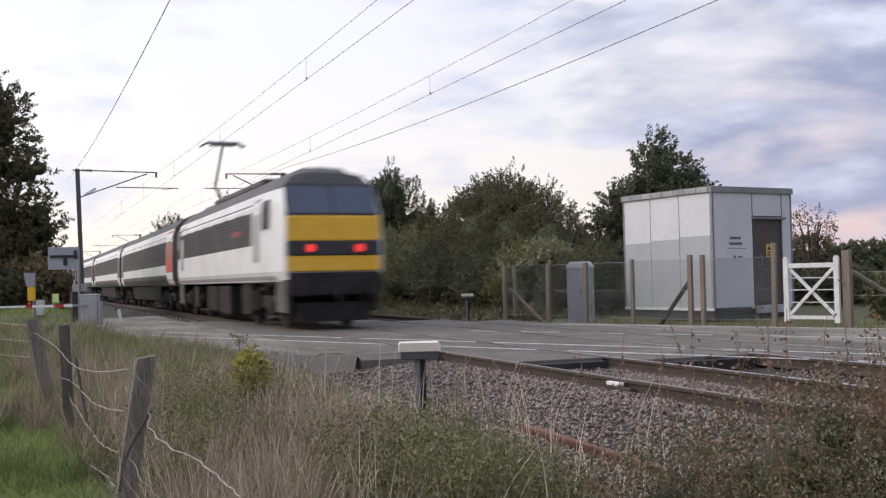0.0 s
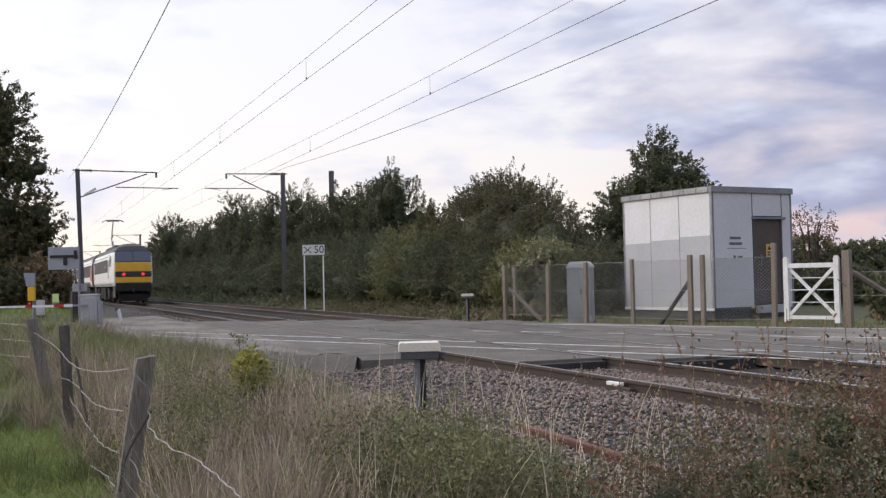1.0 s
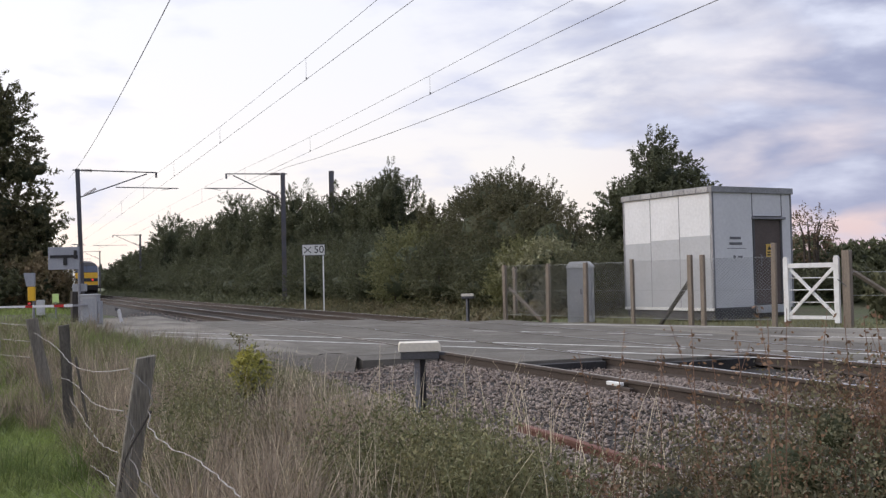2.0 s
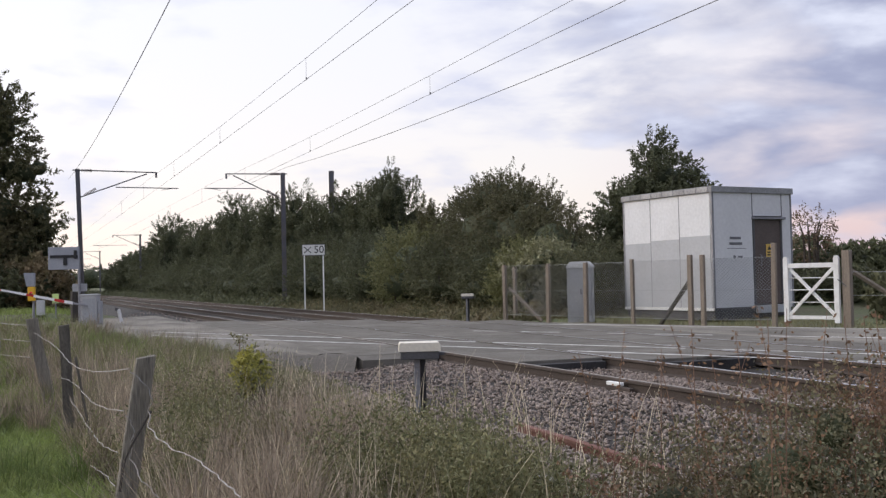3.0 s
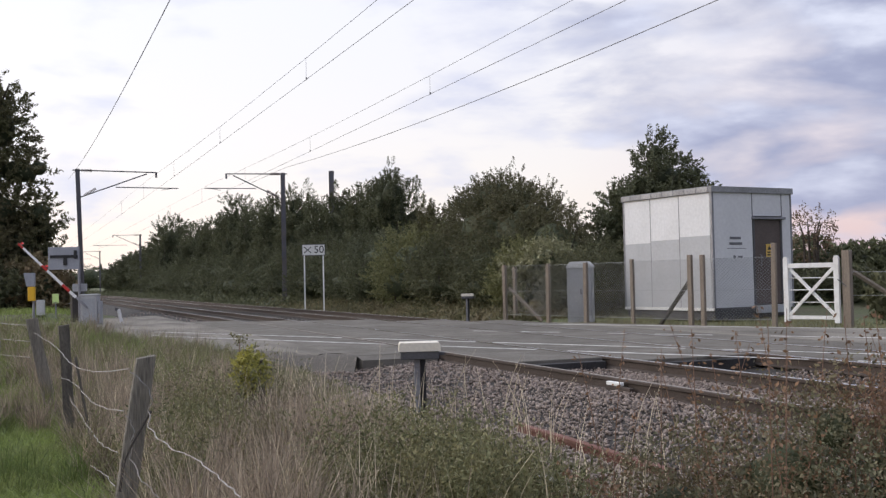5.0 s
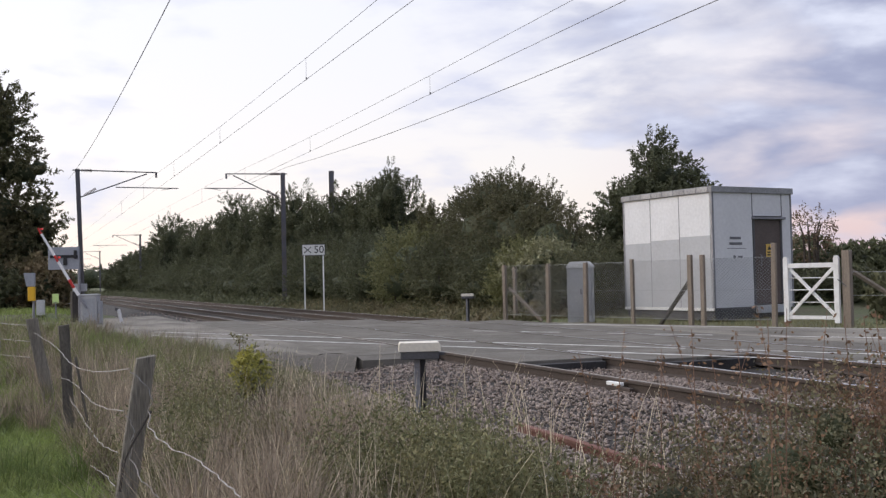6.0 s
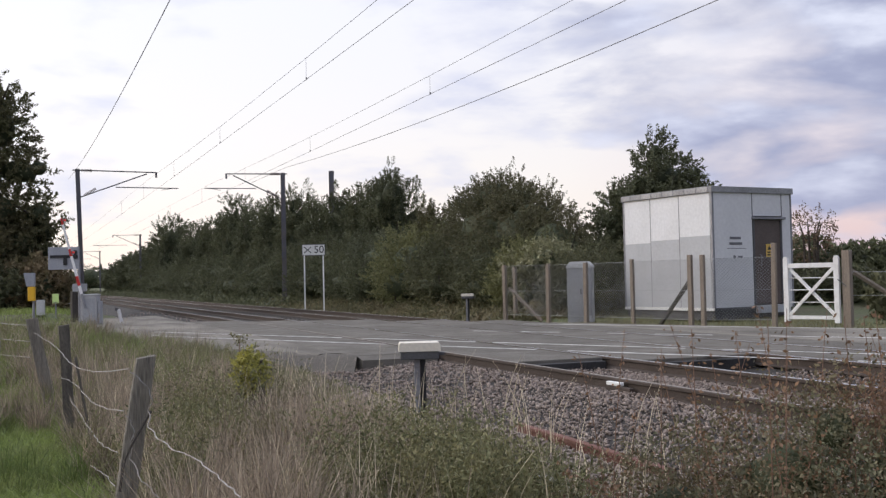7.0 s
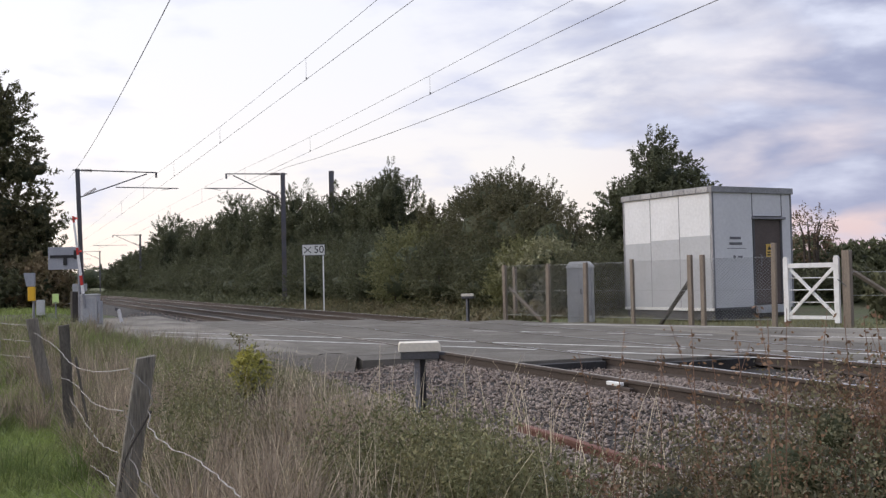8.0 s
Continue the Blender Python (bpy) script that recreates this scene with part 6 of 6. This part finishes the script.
def make_bramble():
    """The tangle of bramble beside the ballast."""
    t = thing("bramble", None, "tangled bramble with reddish canes and withered leaves", "bramble")
    rng = np.random.default_rng(8)
    blobs = [(3.12, 3.75, 0.16, 0.42, 0.44), (3.5, 3.35, 0.24, 0.45, 0.50), (2.75, 4.05, 0.0, 0.42, 0.36), (3.0, 3.3, 0.0, 0.5, 0.42), (2.35, 4.15, -0.18, 0.4, 0.28), (3.9, 3.3, 0.2, 0.5, 0.5), (3.3, 3.62, 0.42, 0.2, 0.24), (3.72, 3.3, 0.5, 0.22, 0.24)]
    p, d = lumpy_points(blobs, 7400, rng, 0.7)
    dirs = d * 0.8 + np.array((0, 0, 0.45)) + rng.normal(size=d.shape) * 0.3
    dirs /= np.linalg.norm(dirs, axis=1, keepdims=True)
    pos = shoots(p, dirs, np.full(len(p), 0.15), 8, rng, 0.2, 0.18)
    sel = np.array([0.5 + 1.6 * noise.noise(Vector(q) * 2.6) for q in pos]) + 0.42 > rng.random(len(pos))
    v, f = leaf_quads(pos[sel], 0.0115, rng, 0.4, 1.8)
    raw_mesh("leaves", v, f, M["leaf_bramble"], t)
    # dark shells paint the shaded gaps inside the tangle
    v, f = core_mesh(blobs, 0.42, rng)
    raw_mesh("inner_foliage", v, f, M["leaf_core_shade"], t)
    v, f = leaf_quads(pos[~sel], 0.010, rng, -0.3, 1.7)
    raw_mesh("withered_leaves", v, f, M["leaf_rust"], t)
    tops = []
    for i in range(70):
        b = blobs[rng.integers(0, 4)]
        an = rng.uniform(0, 6.28)
        q = Vector((b[0] + rng.uniform(-0.45, 0.45), b[1] + rng.uniform(-0.4, 0.4), -0.25))
        h = rng.uniform(0.75, 1.22) if i < 34 else rng.uniform(0.45, 0.9)
        k = rng.uniform(0.02, 0.22) if i < 34 else rng.uniform(0.2, 0.6)
        pts = [q + Vector((math.cos(an) * k * u * u, math.sin(an) * k * u * u, h * u * (1 - (0.0 if i < 34 else 0.35) * u))) for u in (0, 0.3, 0.6, 0.85, 1.0)]
        part("cane", one_tube(pts, 0.0032, 5, 0.0013), M["cane"], t, "reddish brown cane")
        tops.append(pts)
    pos = np.array([(*(a.lerp(b, rng.random())),) for pts in tops for a, b in ((pts[1], pts[2]), (pts[2], pts[3]), (pts[3], pts[4])) for _ in range(14)])
    pos = pos + rng.normal(size=pos.shape) * 0.018
    v, f = leaf_quads(pos, 0.013, rng, -0.3, 1.7)
    raw_mesh("top_leaves", v, f, M["leaf_rust"], t)
    # bare reddish twigs in a bundle
    for i in range(26):
        q = Vector((3.62 + rng.normal() * 0.10, 3.42 + rng.normal() * 0.08, 0.05))
        k = Vector((rng.normal() * 0.16, rng.normal() * 0.10, rng.uniform(0.45, 0.85)))
        part("twig", one_tube([q, q + k * 0.5 + Vector((0.01, 0, 0)), q + k], 0.0030, 4, 0.0012), M["twig"], t, "bare reddish twig")


M["twig"] = material("reddish_twig", (0.30, 0.17, 0.13), 0.75, vary=0.2, bump=0.1)
make_bramble()


def make_small_plants():
    make_bush("yellow_shrub", "small yellow green shrub in the dry grass", "bush", [(1.79, 9.0, 0.37, 0.13, 0.14), (1.83, 9.05, 0.26, 0.12, 0.14)], 420, 12, 0.0165, M["leaf_yellow"], RNG, 0.06, core=0.55, core_mat=M["leaf_yellow"])
    t = thing("sapling_sprig", None, "single green sprig standing over the grass", "plant")
    part("stem", one_tube([(2.24, 12.05, -0.1), (2.27, 12.05, 0.3), (2.28, 12.04, 0.50)], 0.006, 5), M["cane"], t)
    rng = np.random.default_rng(2)
    v, f = leaf_quads(np.array((2.28, 12.04, 0.49)) + rng.normal(size=(110, 3)) * np.array((0.05, 0.05, 0.035)), 0.02, rng)
    raw_mesh("leaves", v, f, M["leaf_weed"], t)


make_small_plants()


# ---- wire fence of the meadow ----
def make_near_fence():
    f = thing("wire_fence", None, "sagging wire fence on old split timber posts", "fence")

    def old_post(base, top, w, d, mat, lab):
        b, tp = Vector(base), Vector(top)
        bm = bmesh.new()
        rng = random.Random(int(base[0] * 100))
        n = 7
        rings = []
        for i in range(n + 1):
            u = i / n
            c = b.lerp(tp, u)
            j = lambda: 1 + rng.uniform(-0.06, 0.06)
            rings.append([bm.verts.new(c + Vector((sx * w / 2 * j(), sy * d / 2 * j(), 0.006 * sx * (i == n)))) for sx, sy in ((-1, -1), (-0.2, -1.08), (1, -1), (1.05, 0.1), (1, 1), (-1, 1))])
        for r0, r1 in zip(rings, rings[1:]):
            for k in range(6):
                bm.faces.new((r0[k], r0[(k + 1) % 6], r1[(k + 1) % 6], r1[k]))
        bm.faces.new(rings[-1])
        bmesh.ops.recalc_face_normals(bm, faces=bm.faces[:])
        return part("post", bm, mat, f, lab)
    old_post((0.30, 4.70, -0.35), (0.475, 4.68, 0.815), 0.082, 0.07, M["greytimber2"], "leaning silvered timber post")
    old_post((0.34, 9.60, -0.35), (0.29, 9.60, 0.80), 0.088, 0.085, M["dampwood"], "dark wet timber post")
    old_post((0.26, 11.3, -0.35), (0.035, 11.3, 0.82), 0.115, 0.08, M["greytimber2"], "leaning silvered timber post")
    old_post((0.474, 8.0, -0.327), (0.319, 8.0, 0.617), 0.018, 0.018, M["dampwood"], "thin broken stake")
    old_post((0.372, 8.6, -0.33899999999999997), (0.26, 8.6, 0.413), 0.018, 0.018, M["dampwood"], "thin broken stake")
    old_post((-0.35, 16.0, -0.3), (-0.42, 16.0, 0.72), 0.07, 0.07, M["greytimber"], "thin grey stake")

    def wire(points, r=0.0022, sag=0.06):
        bm = bmesh.new()
        pts = []
        for a, b in zip(points, points[1:]):
            a, b = Vector(a), Vector(b)
            for k in range(4):
                u = k / 4
                q = a.lerp(b, u)
                q.z -= sag * 4 * u * (1 - u)
                q.x += 0.006 * math.sin(9 * u + a.y)
                pts.append(q)
        pts.append(Vector(points[-1]))
        tube(bm, pts, r * 0.72, 5)
        part("wire", bm, M["galvwire2"], f, "rusting fence wire")
    wire([(-0.289, 12.6, 0.747), (-0.112, 11.9, 0.744), (0.047, 11.24, 0.754)], 0.0045, 0.0)
    wire([(0.059, 11.25, 0.679), (0.153, 10.6, 0.635), (0.236, 9.55, 0.609), (0.282, 8.6, 0.561), (0.311, 7.6, 0.57), (0.352, 6.4, 0.629), (0.388, 5.4, 0.705), (0.401, 4.64, 0.77)], 0.0036, 0.0)
    wire([(0.409, 4.63, 0.757), (0.465, 4.61, 0.706), (0.493, 4.6, 0.647), (0.479, 4.6, 0.589), (0.468, 4.5, 0.532), (0.484, 4.3, 0.51), (0.522, 4.1, 0.489), (0.562, 3.95, 0.487), (0.591, 3.75, 0.471), (0.613, 3.55, 0.454), (0.638, 3.4, 0.429)], 0.0032, 0.0)
    wire([(0.267, 9.55, 0.348), (0.3, 8.9, 0.382), (0.353, 8.2, 0.375), (0.377, 7.2, 0.372), (0.393, 5.9, 0.464), (0.376, 4.64, 0.592)], 0.0032, 0.0)
    wire([(0.309, 8.9, 0.232), (0.361, 8.0, 0.177), (0.367, 6.6, 0.223), (0.351, 5.5, 0.321), (0.351, 4.64, 0.417)], 0.003, 0.0)
    wire([(0.387, 4.62, 0.574), (0.417, 4.61, 0.523), (0.405, 4.61, 0.448), (0.401, 4.6, 0.392), (0.438, 4.5, 0.313), (0.492, 4.4, 0.256)], 0.003, 0.0)
    wire([(0.321, 6.2, 0.118), (0.343, 5.4, 0.201), (0.338, 4.64, 0.275)], 0.0026, 0.0)
    wire([(-0.324, 14.0, 0.314), (-0.121, 12.5, 0.375), (0.019, 11.3, 0.429)], 0.004, 0.0)
    wire([(-0.322, 14.0, 0.511), (-0.119, 12.5, 0.551), (0.02, 11.3, 0.59)], 0.004, 0.0)
    strap = [(0.487, 4.6, 0.589), (0.45, 4.6, 0.527), (0.404, 4.6, 0.449), (0.37, 4.6, 0.371), (0.353, 4.6, 0.257)]
    part("strap", one_tube(strap, 0.006, 5), M["darktimber"], f, "dark twisted strap round the post")


M["greytimber2"] = material("old_post_timber", (0.30, 0.272, 0.23), 0.92, vary=0.35, scale=6, fine=45, bump=1.0, second=(0.14, 0.122, 0.10), stretch=(5, 5, 0.35))
M["dampwood"] = material("damp_post_timber", (0.15, 0.135, 0.115), 0.9, vary=0.35, scale=6, fine=45, bump=0.8, second=(0.06, 0.052, 0.045), stretch=(4, 4, 0.8))
M["galvwire2"] = material("old_fence_wire", (0.36, 0.35, 0.34), 0.6, metal=0.2, vary=0.2, scale=20, bump=0.0, second=(0.22, 0.16, 0.12))
make_near_fence()


# ---- things lying by the line ----
def make_line_clutter():
    t = thing("scrap_rail", None, "length of rusty red scrap rail lying in the ballast", "scrap rail")
    bm = sweep_profile(bmesh.new(), RAIL_PROFILE, [(4.50, 9.3, -0.31), (4.5, 8.2, -0.32), (4.46, 6.6, -0.33)])
    part("rail", bm, M["oldrust"], t)
    m = pose(TRACK_A - 0.7525 - 0.085, 9.85, -0.02)
    t = thing("rail_clip_box", m, "small white box clipped to the rail", "track fitting")
    part("cover", one_box(-0.035, 0.03, -0.14, 0.14, -0.055, -0.012, 0.01), M["signwhite"], t, "white plastic cover")
    part("bracket", one_box(-0.03, 0.03, -0.34, 0.14, -0.15, -0.056, 0.008), M["railrust"], t, "rusty bracket and joint plate")
    # concrete cable trough along the cess
    me = mesh_of("trough_lid", one_box(-0.19, 0.19, -0.46, 0.46, -0.05, 0.0, 0.008), M["concrete"])
    tr = thing("cable_trough", None, "line of grey concrete cable trough lids", "cable trough")
    for i in range(7):
        ob = new("trough_lid", me)
        ob.parent = tr
        ob.matrix_world = pose(2.80 + 0.01 * i, 2.4 + i * 0.94, -0.12 - 0.02 * (i % 2), 0, 2, 3 * (i % 3 - 1))


make_line_clutter()


# ---- what moves ----
def on_track(y):
    slope = math.degrees(math.atan(-0.00014 * y))
    return pose(TRACK_A + bend(y), y, 0, 0, 0, -slope)


def motions():
    times = (0.0, 2.0, 4.0, 6.0, 8.0)
    walk(locomotive, [(t, on_track(TRAIN_START + SPEED * t)) for t in times])
    for i, co in enumerate(coaches):
        walk(co, [(t, on_track(TRAIN_START + 18.0 + 23.0 * i + SPEED * t)) for t in times])
    arm_rows = [(0.0, 0.0), (1.0, 0.0), (2.0, 0.0), (2.4, 2.2), (2.8, 8.2), (3.5, 21.0), (4.0, 29.0), (4.5, 36.5), (5.2, 47.5), (6.0, 60.0), (6.5, 68.0), (7.0, 75.8), (7.5, 81.0), (8.0, 83.4)]
    walk(barrier_arm, [(t, ARM_REST @ pose(0, 0, 0, 0, a, 0)) for t, a in arm_rows])


motions()
